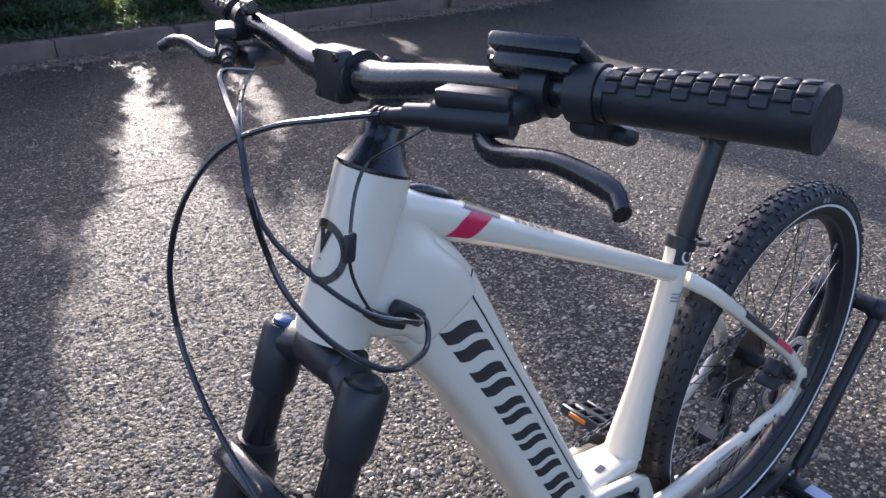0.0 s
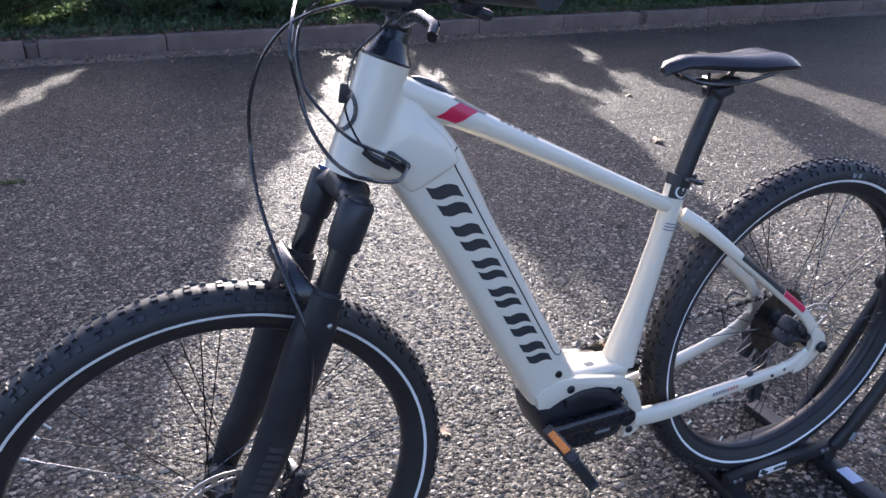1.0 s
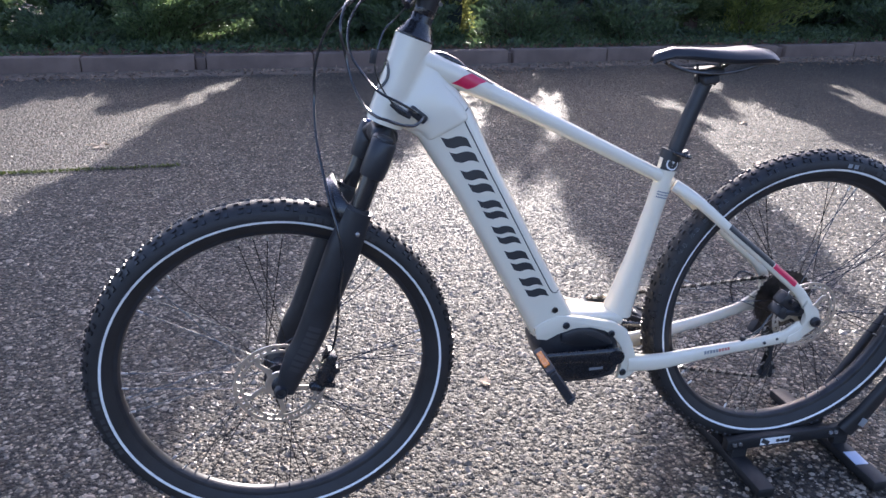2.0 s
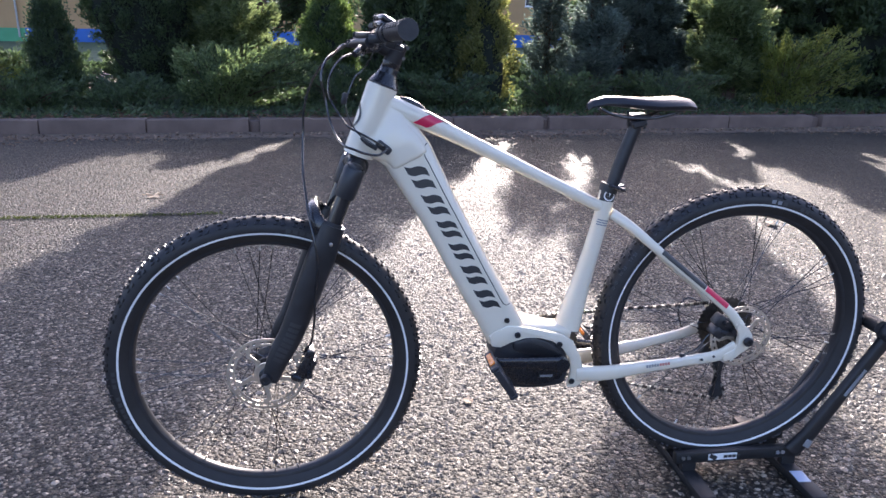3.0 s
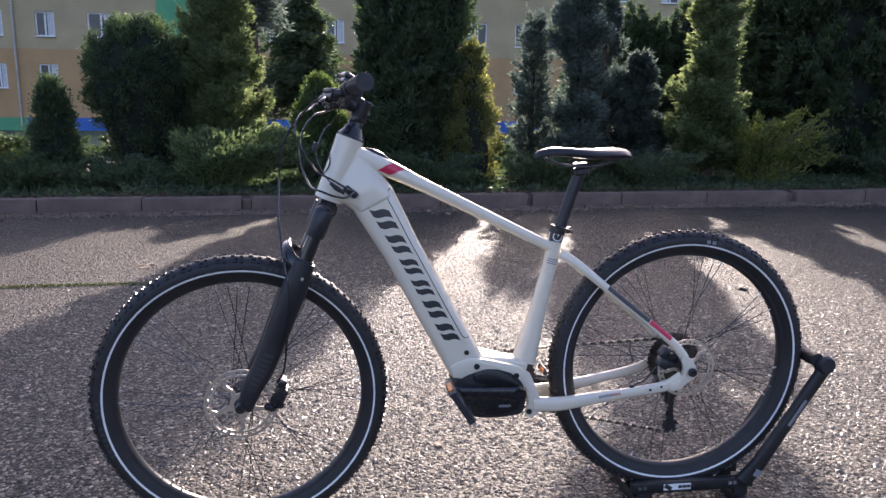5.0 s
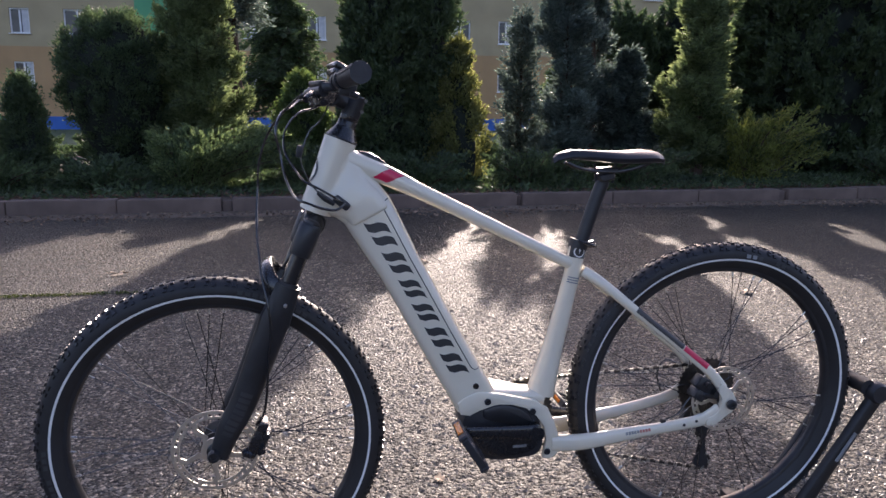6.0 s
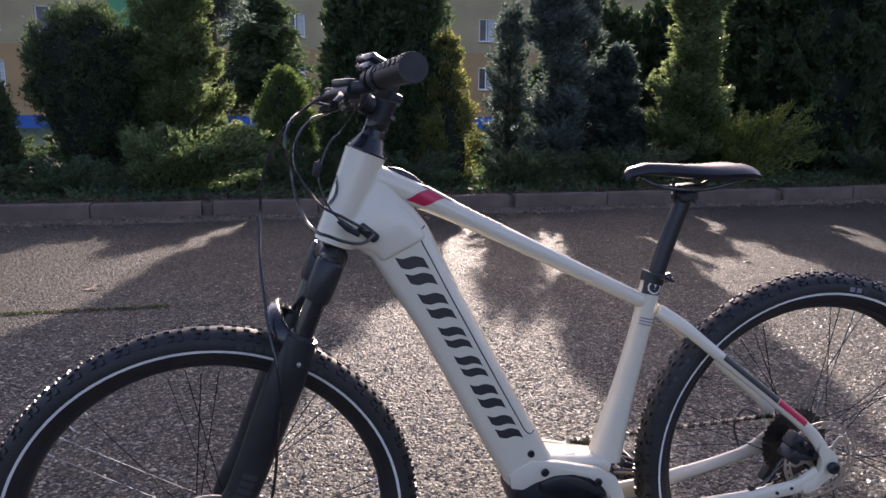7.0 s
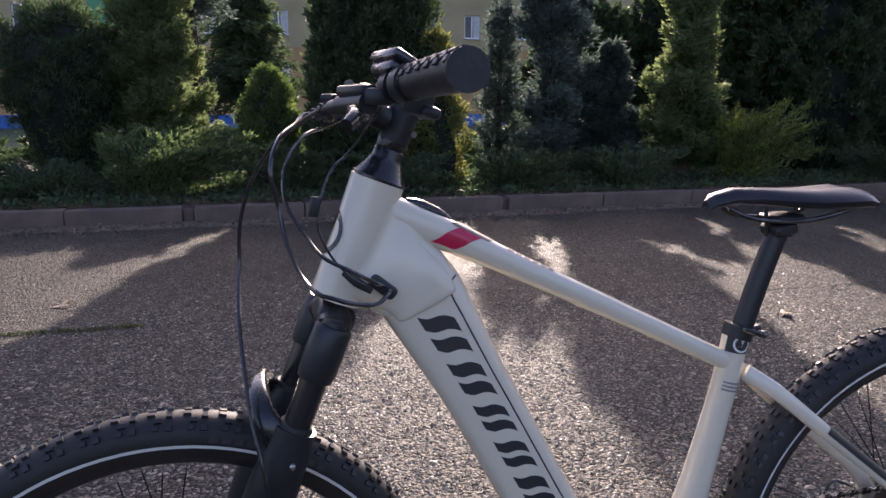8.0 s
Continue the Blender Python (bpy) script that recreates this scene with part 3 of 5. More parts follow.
def dense_conifer(name, label, at, h, width, shape, mat, seed, count=16000, leaf=0.075, base_z=0.12, depth=None, wild=0.25, group="", core=0.74):
    """A thuja or cypress: a trunk, limbs, and a crown of upright sprays whose outline is lumpy and has gaps.
    shape: radius at even steps of height, bottom to top, as shares of half the width."""
    r = np.random.default_rng(seed)
    ob = thing(name, label, "tree" if h > 1.3 else "shrub", (at[0], at[1], base_z), group)
    hw, hd = width / 2, (depth or width) / 2
    nb = max(60, int(count / 90))
    # sprays: clumps seated on the crown's shell
    hz = r.random(nb * 3)
    prof = np.interp(hz, np.linspace(0, 1, len(shape)), shape)
    ok = r.random(nb * 3) < (0.25 + 0.75 * prof / max(shape))
    hz, prof = hz[ok][:nb], prof[ok][:nb]
    nb = len(hz)
    a = r.uniform(0, 2 * np.pi, nb)
    rad = prof * r.uniform(0.45, 1.0, nb) ** 0.6 * (1 + wild * 0.5 * np.array([noise.noise(Vector((math.cos(q) * 1.5, math.sin(q) * 1.5, z * h * 1.3 + seed))) for q, z in zip(a, hz)]))
    cx, cy, cz = np.cos(a) * rad * hw, np.sin(a) * rad * hd, hz * h
    per = count // nb
    ci = np.repeat(np.arange(nb), per)
    m = len(ci)
    out = np.stack([np.cos(a), np.sin(a), np.zeros(nb)], 1)[ci]
    along = r.random(m)
    spray = out * 0.55 + np.array([0, 0, 1.0]) * 0.9 + r.normal(0, 0.22, (nb, 3))[ci]
    spray /= np.linalg.norm(spray, axis=1, keepdims=True)
    sl = (0.10 + 0.12 * r.random(nb))[ci] * min(1.6, max(0.7, h / 2.2)) * (0.6 + wild)
    c = np.stack([cx, cy, cz], 1)[ci] + spray * (along * sl)[:, None] + r.normal(0, 1, (m, 3)) * (0.055 * (1.1 - 0.6 * along))[:, None]
    c[:, 2] = np.maximum(c[:, 2], 0.02)
    d = spray + r.normal(0, 0.5, (m, 3))
    limbs = []
    for q in range(14):
        zz = (0.1 + 0.8 * q / 14) * h
        aa = q * 2.4
        pr = float(np.interp(zz / h, np.linspace(0, 1, len(shape)), shape)) * 0.75
        limbs.append(((0, 0, zz * 0.85), (math.cos(aa) * pr * hw, math.sin(aa) * pr * hd, zz), 0.012 * h / 2))
    # solid core closes the crown; its near-black colour imitates the inner shade
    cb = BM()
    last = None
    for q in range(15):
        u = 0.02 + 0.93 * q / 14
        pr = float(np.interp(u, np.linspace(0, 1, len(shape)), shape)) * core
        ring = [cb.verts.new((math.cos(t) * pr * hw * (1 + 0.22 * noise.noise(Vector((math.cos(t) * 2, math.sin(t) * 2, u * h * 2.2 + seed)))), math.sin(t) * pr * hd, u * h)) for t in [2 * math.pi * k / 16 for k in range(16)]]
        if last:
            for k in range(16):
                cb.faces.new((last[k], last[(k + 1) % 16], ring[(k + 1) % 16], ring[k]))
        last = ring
    part("crown_shade_core", cb, INNER, ob, "solid near-black core standing in for dense shaded foliage inside the crown")
    part("trunk", trunk_bm(h * 0.93, 0.028 * max(1.0, h / 2), (0, 0), seed, limbs), BARK, ob)
    part("crown", blades("crown", c, d, leaf, leaf * 0.22, mat, seed + 1), mat, ob)
    return ob


def spruce(name, label, at, h, width, mat, seed, count=20000, base_z=0.12, low=0.06, droop=0.15, leaf=0.09, taper=0.85, gaps=-0.8):
    """An open conifer: whorls of limbs, thinner to the tip, with needled twigs."""
    r = np.random.default_rng(seed)
    ob = thing(name, label, "tree", (at[0], at[1], base_z))
    limbs, cs, ds = [], [], []
    tiers = int(h / 0.13)
    for t in range(tiers):
        u0 = low + (1 - low) * (t + 0.5) / tiers
        reach = (1 - u0) ** taper * width / 2 * r.uniform(0.7, 1.15) + 0.05
        for q in range(6):
            u = min(0.985, u0 + r.normal(0, 0.6) / tiers)
            aa = 2 * math.pi * (q + r.random() * 0.8) / 6 + t * 0.7
            rc = reach * r.uniform(0.5, 1.25)
            if noise.noise(Vector((math.cos(aa) * 0.4, math.sin(aa) * 0.4, u * h * 1.7 + seed))) > 0.3 - gaps:
                continue
            tip = np.array([math.cos(aa) * rc, math.sin(aa) * rc, u * h + rc * (0.35 - droop)])
            root = np.array([0, 0, u * h])
            limbs.append((tuple(root), tuple(tip), 0.006 + 0.012 * rc))
            k = max(6, int(count / (tiers * 6) * (0.3 + 1.4 * rc / (width / 2 + 1e-6))))
            w = r.random(k) ** 0.6
            side = np.cross((tip - root), [0, 0, 1.0])
            side /= max(1e-6, np.linalg.norm(side))
            sw = r.normal(0, 1, k) * (0.04 + 0.22 * rc * (1.05 - w))
            p = root + (tip - root) * w[:, None] + side * sw[:, None] + np.stack([np.zeros(k), np.zeros(k), r.normal(0, 0.05, k) - 0.05 * w * rc], 1)
            dd = (tip - root) / max(1e-6, np.linalg.norm(tip - root)) * 0.8 + side * np.sign(sw)[:, None] * 0.8 + r.normal(0, 0.35, (k, 3))
            cs.append(p)
            ds.append(dd)
    part("trunk", trunk_bm(h, 0.022 * h ** 0.9, (0, 0), seed, limbs), BARK, ob)
    part("crown", blades("crown", np.concatenate(cs), np.concatenate(ds), leaf, leaf * 0.16, mat, seed + 1), mat, ob)
    return ob


def spreading_juniper(name, label, at, h, width, mat, seed, arms=46, per=260, base_z=0.12, lean=(0, 0), leaf=0.06, group=""):
    """A low juniper: arching plumes that rise from the root and nod outwards."""
    r = np.random.default_rng(seed)
    ob = thing(name, label, "shrub", (at[0], at[1], base_z), group)
    bm, cs, ds = BM(), [], []
    for q in range(arms):
        aa = r.uniform(0, 2 * math.pi)
        reach = width / 2 * r.uniform(0.45, 1.05)
        top = h * r.uniform(0.45, 1.05)
        tip = Vector((math.cos(aa) * reach + lean[0], math.sin(aa) * reach * 0.7 + lean[1], top))
        mid = Vector((tip.x * 0.45, tip.y * 0.45, top * r.uniform(0.5, 0.75)))
        line = smooth_line([(0, 0, -0.03), mid, tip], 8)
        pipe(bm, [(0, 0, -0.03), mid, tip], [0.014, 0.008, 0.002], 5, 4)
        for k in range(per):
            w = r.random() ** 0.7
            i = min(len(line) - 2, int(w * (len(line) - 1)))
            t = (line[i + 1] - line[i]).normalized()
            sp = 0.15 * (1.08 - w) * max(0.6, width / 2)
            cs.append(tuple(line[i].lerp(line[i + 1], r.random()) + Vector(r.normal(0, sp, 3)) * Vector((1, 1, 0.5)).length / 1.5))
            ds.append(tuple(t * 0.9 + Vector(r.normal(0, 0.45, 3)) + Vector((0, 0, 0.25))))
    cs = np.array(cs)
    cs[:, 2] = np.maximum(cs[:, 2], 0.0)
    tagged(part("branch_work", bm, BARK, ob, "thin brown branch work"), kind="stuff")
    part("crown", blades("crown", cs, np.array(ds), leaf, leaf * 0.2, mat, seed + 1), mat, ob)
    return ob


EGG = [0.35, 0.75, 0.95, 1.0, 0.95, 0.8, 0.5, 0.1]
CONE = [0.75, 1.0, 0.92, 0.75, 0.55, 0.35, 0.18, 0.03]
COLUMN = [0.6, 0.9, 1.0, 1.0, 0.95, 0.85, 0.6, 0.15]
TAPER = [0.85, 1.0, 1.0, 0.95, 0.88, 0.78, 0.62, 0.2]
TOPBALL = [0.42, 0.5, 0.66, 0.86, 0.98, 1.0, 0.96, 0.8, 0.35]
dense_conifer("thuja", "dark green columnar thuja beside the building", (-6.07, 9.0), 4.3, 1.35, TAPER, LF_DARK, 11, 34000, leaf=0.065, wild=0.12, core=0.86)
dense_conifer("thuja", "small dark green cone-shaped thuja", (-4.3, 8.7), 1.36, 0.56, [0.9, 1.0, 0.97, 0.88, 0.76, 0.6, 0.42, 0.1], LF_DARK, 12, 22000, leaf=0.045, wild=0.08, core=0.86)
dense_conifer("thuja", "large dark rounded thuja with a narrow foot", (-3.26, 9.3), 2.25, 1.42, TOPBALL, LF_DARK, 13, 46000, leaf=0.05, wild=0.1, core=0.88)
spruce("cypress", "feathery light green cypress lit from behind", (-2.18, 9.25), 4.3, 1.4, LF_CYP, 14, 90000, low=0.05, droop=-0.35, leaf=0.075)
spruce("pine", "dark open pine with hanging lower branches", (-1.85, 10.5), 6.0, 1.7, LF_BLUE, 27, 22000, low=0.40, droop=0.6, leaf=0.09)

spruce("spruce", "dark green spruce behind a golden thuja", (0.5, 9.5), 2.75, 1.0, LF_DARK, 29, 30000, low=0.3, droop=0.3)
dense_conifer("thuja", "golden green thuja with a sunlit rim", (-0.74, 9.0), 1.46, 0.72, EGG, LF_MID, 15, 26000, leaf=0.05, wild=0.15, core=0.86)
dense_conifer("thuja", "dark green thuja of middling height", (0.1, 8.7), 2.0, 0.66, COLUMN, LF_DARK, 24, 24000, wild=0.2)
dense_conifer("thuja", "tall dark green thuja in the bed", (0.35, 8.5), 4.9, 0.9, [0.6, 0.9, 1.0, 1.0, 0.95, 0.87, 0.68, 0.22], LF_DARK, 16, 48000, leaf=0.08)
dense_conifer("thuja", "tallest dark green thuja in the bed", (0.99, 8.5), 5.05, 0.58, [0.6, 0.9, 1.0, 1.0, 1.0, 0.97, 0.65, 0.1], LF_DARK, 25, 52000, leaf=0.07)
dense_conifer("thuja", "golden green thuja at the foot of a taller tree", (1.35, 8.25), 2.0, 0.75, CONE, LF_YEL, 17, 18000, leaf=0.055, wild=0.35)
spruce("cypress", "slender blue-green cypress with a feathery outline", (2.97, 8.5), 5.25, 0.80, LF_BLUE, 18, 32000, low=0.03, droop=-0.4, leaf=0.085, taper=0.5, gaps=-0.08)
spruce("cypress", "low blue-green cypress with upright tips in a gap", (2.55, 9.4), 2.45, 0.62, LF_BLUE, 26, 6000, low=0.03, droop=-0.7, leaf=0.085, taper=0.35)
spruce("cypress", "narrow dark blue-green cypress between taller trees", (3.75, 9.5), 3.1, 0.85, LF_BLUE, 36, 18000, low=0.03, droop=-0.4, leaf=0.085, taper=0.6, gaps=0.1)
spruce("spruce", "blue-green spruce with pale tips", (4.3, 9.4), 1.9, 1.2, LF_BLUE, 19, 52000)
spruce("cypress", "feathery green cypress with sunlit tips", (5.05, 8.5), 4.2, 1.15, LF_CYP, 20, 60000, low=0.04, droop=-0.25, leaf=0.08)
dense_conifer("thuja", "broad dark green thuja beside a golden juniper", (7.75, 9.6), 4.9, 2.5, COLUMN, LF_DARK, 21, 80000, leaf=0.1)
spruce("spruce", "dark green spruce behind the bed", (6.7, 10.0), 3.4, 1.7, LF_DARK, 22, 44000)
dense_conifer("thuja", "dark green thuja at the end of the bed", (9.84, 9.2), 5.8, 2.6, COLUMN, LF_DARK, 23, 60000, leaf=0.11)
# never in view: added to throw shade on the asphalt at the right
dense_conifer("thuja", "unseen dark green thuja added to shade the asphalt", (12.24, 9.4), 5.6, 2.4, COLUMN, LF_DARK, 30, 40000, leaf=0.12)
spruce("pine", "dark sparse pine far behind the bed", (-1.25, 15.6), 3.75, 2.6, LF_DARK, 79, 20000, base_z=0.06, low=0.36, droop=0.65, leaf=0.13, taper=0.4)
for k, (x, h, w) in enumerate(((5.5, 3.3, 2.0), (10.4, 3.4, 2.4), (12.4, 3.5, 2.6))):
    spruce("spruce", "dark green spruce on the lawn behind the bed", (x, 15.5 + 0.4 * math.sin(k * 2.1)), h, w, LF_DARK, 80 + k, 34000, base_z=0.06, low=0.03, droop=0.2, leaf=0.13)
for k, (x, h, w) in enumerate(((6.9, 3.6, 1.5), (8.25, 3.7, 1.7))):
    dense_conifer("thuja", "dark green thuja on the lawn behind the bed", (x, 15.5), h, w, TAPER, LF_DARK, 90 + k, 26000, leaf=0.12, base_z=0.06, wild=0.4, core=0.7)
spreading_juniper("juniper", "wide spreading green juniper above the kerb", (-2.1, 7.7), 0.75, 2.1, LF_JUN, 31, arms=60, lean=(0.45, 0))
spreading_juniper("juniper", "golden juniper with arching sunlit tips", (5.5, 7.9), 1.05, 1.65, LF_GOLDJ, 32, arms=42, lean=(0.45, 0))
spreading_juniper("juniper", "low green juniper with bright tips", (-5.39, 7.9), 0.65, 1.9, LF_GOLDJ, 33, arms=30)
for k, (x, y, h, w) in enumerate(((-4.3, 7.6, 0.45, 1.8), (-3.1, 7.6, 0.4, 1.5), (-0.5, 7.6, 0.5, 1.5), (0.8, 7.5, 0.45, 1.4), (2.2, 7.5, 0.5, 1.5), (3.6, 7.5, 0.55, 1.6), (-6.59, 7.8, 0.55, 1.6), (7.6, 7.5, 0.5, 1.7))):
    spreading_juniper("juniper", "low dark green ground-cover juniper by the kerb", (x, y), h, w, LF_DARK, 40 + k, arms=26, per=170, group="ground cover in the bed")

for k in range(13):
    x = -7.92 + 1.35 * k + 0.3 * math.sin(k * 2.3)
    spreading_juniper("shrub", "low dark green shrub at the back of the bed", (x, 11.2 + 0.5 * math.sin(k * 1.7)), 0.55 + 0.12 * math.sin(k * 3.1), 2.0, LF_DARK, 60 + k, arms=30, per=170, leaf=0.08, group="shrubs at the back of the bed")

# ---- electric mountain bicycle, front to -x ----
bike = thing("electric_mountain_bicycle", "pearl white electric mountain bicycle with black parts, held in a stand", "bicycle", (0, 0, 0.016))
HUB_F, HUB_R = Vector((-0.716, 0, 0.3554)), Vector((0.455, 0, 0.40))

STEER_AXIS, STEER_AT = Vector((0.37, 0, 0.929)), Vector((-0.489, 0, 0.858))


def turned(deg):
    """The pose of what turns with the steerer."""
    return Matrix.Translation(STEER_AT) @ Matrix.Rotation(radians(deg), 4, STEER_AXIS) @ Matrix.Translation(-STEER_AT)


FORK_TURN, BAR_TURN = turned(2.3), Matrix.Translation((0, 0, 1.1)) @ pose(0, 0, 0, -0.2, 0, 0) @ Matrix.Translation((0, 0, -1.1)) @ turned(0.0)
# frame tubes
HT = Tube([(-0.4355, 0, 1.0085), (-0.462, 0, 0.935), (-0.491, 0, 0.858)], [0.0345, 0.0365, 0.0385], [0.0350, 0.0345, 0.0355], p=2.1)
DT = Tube([(-0.452, 0, 0.93), (-0.4305, 0, 0.9025), (-0.3895, 0, 0.871), (-0.3018, 0, 0.714), (-0.2218, 0, 0.564), (-0.142, 0, 0.42)],
          [0.030, 0.039, 0.046, 0.050, 0.051, 0.05], [0.060, 0.056, 0.0485, 0.0485, 0.0488, 0.05], p=4.0)
TT = Tube([(-0.435, 0, 0.970), (-0.35, 0, 0.9368), (-0.15, 0, 0.8408), (0.095, 0, 0.7210)], [0.027, 0.024, 0.019, 0.015], [0.026, 0.0172, 0.0150, 0.0138], p=2.4)
ST = Tube([(0.0965, 0, 0.770), (0.085, 0, 0.70), (0.055, 0, 0.57), (0.018, 0, 0.42)], [0.0185, 0.0185, 0.021, 0.030], [0.0195, 0.0195, 0.0235, 0.0335], p=2.1)
part("head_tube", HT.build(BM(), 8, 28), WHITE, bike)
part("down_tube", DT.build(BM(), 30, 40), WHITE, bike, "wide white down tube with a built-in battery")
part("top_tube", TT.build(BM(), 16, 24), WHITE, bike)
part("seat_tube", ST.build(BM(), 16, 24), WHITE, bike)
# welded junction at the head: the tube ends and two gussets melted into one fillet
junction = BM()
Tube([(-0.4405, 0, 0.995), (-0.462, 0, 0.935), (-0.488, 0, 0.867)], [0.0345, 0.0365, 0.0385], [0.0350, 0.0345, 0.0355], p=2.1).build(junction, 8, 28)
Tube(DT.pts[:3] + [Vector((-0.377, 0, 0.847))], [0.030, 0.039, 0.046, 0.0465], [0.060, 0.056, 0.0485, 0.0485], p=4.0).build(junction, 16, 40)
Tube(TT.pts[:2], TT.ry[:2], TT.rn[:2], p=2.4).build(junction, 8, 24)
Tube([(-0.445, 0, 0.955), (-0.414, 0, 0.935), (-0.388, 0, 0.922)], [0.030, 0.030, 0.024], [0.043, 0.030, 0.014], p=2.3).build(junction, 8, 20)
Tube([(-0.482, 0, 0.894), (-0.450, 0, 0.876), (-0.415, 0, 0.866), (-0.390, 0, 0.860)], [0.036, 0.041, 0.043, 0.040], [0.031, 0.031, 0.030, 0.022], p=2.6).build(junction, 10, 22)
jo = part("head_junction", junction, WHITE, bike, "smooth white welded junction behind the head tube")
md = jo.modifiers.new("melt", "REMESH")
md.mode, md.voxel_size, md.use_smooth_shade = "VOXEL", 0.003, True
md = jo.modifiers.new("fillet", "SMOOTH")
md.factor, md.iterations = 0.5, 34
part("bridge", Tube([(-0.125, 0, 0.431), (-0.07, 0, 0.427), (-0.01, 0, 0.417), (0.02, 0, 0.412)], [0.046, 0.038, 0.034, 0.030], [0.022, 0.015, 0.016, 0.020], p=3.4).build(BM(), 10, 20), WHITE, bike, "white motor bridge between the tubes")

stay_lines = {
    "seat_stay": ([(0.108, 0.012, 0.712), (0.15, 0.034, 0.684), (0.225, 0.052, 0.622), (0.33, 0.063, 0.538), (0.405, 0.072, 0.476), (0.438, 0.077, 0.435)], [0.009, 0.0095, 0.009, 0.009, 0.009, 0.007], [0.013, 0.0115, 0.0105, 0.0105, 0.011, 0.013]),
    "chain_stay": ([(0.035, 0.045, 0.312), (0.11, 0.052, 0.313), (0.22, 0.060, 0.330), (0.345, 0.072, 0.350), (0.395, 0.078, 0.362), (0.432, 0.080, 0.385)], [0.012, 0.0115, 0.010, 0.009, 0.008, 0.006], [0.0205, 0.0195, 0.0165, 0.0135, 0.014, 0.017]),
}
stays = {}
for nm, (pts, ry, rn) in stay_lines.items():
    for s in (-1, 1):
        tb = Tube(smooth_line([(x, s * y, z) for x, y, z in pts], 4), ry, rn, p=2.4)
        stays[nm, s] = tb
        part(nm, tb.build(BM(), 26, 16), WHITE, bike)
for s in (-1, 1):
    out = round_outline([(0.428, 0.452), (0.446, 0.440), (0.462, 0.425), (0.470, 0.402), (0.464, 0.382), (0.445, 0.368), (0.425, 0.352), (0.40, 0.348), (0.40, 0.366), (0.42, 0.376), (0.430, 0.392), (0.432, 0.412), (0.424, 0.432)], 3)
    part("dropout", plate(BM(), out, s * 0.074, s * 0.088, 0.0025), WHITE, bike)
    bm = lathe(BM(), [(0, 0), (0.0105, 0), (0.012, s * 0.003), (0.012, s * 0.008), (0.009, s * 0.011), (0.005, s * 0.011), (0.005, s * 0.007), (0, s * 0.007)], 20, pose(0.455, s * 0.088, 0.40))
    part("axle_end", bm, BLACK, bike, "black axle end")

# motor, white motor bracket
motor_out = [(-0.172, 0.395), (-0.152, 0.418), (-0.118, 0.432), (-0.075, 0.434), (-0.035, 0.42), (-0.006, 0.392), (0.012, 0.355), (0.016, 0.318), (0.006, 0.288), (-0.03, 0.279), (-0.08, 0.277), (-0.125, 0.283), (-0.15, 0.305), (-0.17, 0.345), (-0.178, 0.375)]
motor = part("motor", plate(BM(), round_outline(motor_out, 3), -0.050, 0.050, 0.012), PLASTIC, bike, "black mid-mounted electric motor")
part("motor_cover", plate(BM(), round_outline([(-0.13, 0.408), (-0.09, 0.418), (-0.04, 0.405), (-0.012, 0.378), (-0.02, 0.366), (-0.08, 0.372), (-0.125, 0.385)], 3), -0.058, -0.044, 0.006), BLACK, motor)
part("motor_cover", plate(BM(), round_outline([(-0.165, 0.362), (-0.10, 0.362), (-0.02, 0.358), (0.0, 0.335), (-0.01, 0.305), (-0.06, 0.292), (-0.115, 0.296), (-0.145, 0.318)], 3), -0.061, -0.044, 0.008), BLACK_GLOSS, motor)
bm = BM()
box(bm, (0.032, 0.0015, 0.006), pose(-0.045, -0.0615, 0.318))
part("marking", bm, GREYMARK, motor, "pale marking on the motor")
for y0, y1 in ((-0.053, -0.040), (0.040, 0.053)):
    brk = [(-0.188, 0.424), (-0.176, 0.436), (-0.145, 0.450), (-0.118, 0.447), (-0.085, 0.441), (-0.045, 0.431), (-0.008, 0.422), (0.022, 0.402), (0.04, 0.365), (0.052, 0.33), (0.056, 0.298), (0.045, 0.284), (0.03, 0.276), (0.013, 0.28), (0.016, 0.30), (0.02, 0.325), (0.013, 0.358), (-0.004, 0.383), (-0.03, 0.404), (-0.065, 0.415), (-0.10, 0.415), (-0.135, 0.406), (-0.16, 0.394), (-0.182, 0.398)]
    part("motor_bracket", plate(BM(), brk, y0, y1, 0.003), WHITE, bike)
for x, z, y in ((-0.120, 0.4265, -0.053), (-0.0145, 0.3965, -0.053), (0.023, 0.296, -0.053)):
    bm = lathe(BM(), [(0, 0), (0.0075, 0), (0.0078, -0.003), (0.006, -0.0045), (0.0036, -0.0045), (0.0034, -0.002), (0, -0.002)], 18, pose(x, y, z))
    part("bolt", bm, BLACK, bike, "black mounting bolt")
bm = lathe(BM(), [(0, 0), (0.0068, 0), (0.0062, -0.003), (0.0035, -0.003), (0.0033, -0.001), (0, -0.001)], 16, pose(-0.147, -0.0505, 0.464))
part("bolt", bm, DARKSTEEL, bike, "steel battery bolt")

# printed marks on the down tube: plain slanted blocks


def dt_u(z):
    lo, hi = 0.0, 1.0
    for _ in range(30):
        mid = (lo + hi) / 2
        lo, hi = (mid, hi) if DT.centre(mid).z > z else (lo, mid)
    return lo


ua, ub = dt_u(0.834), dt_u(0.478)
at_ = 0.0
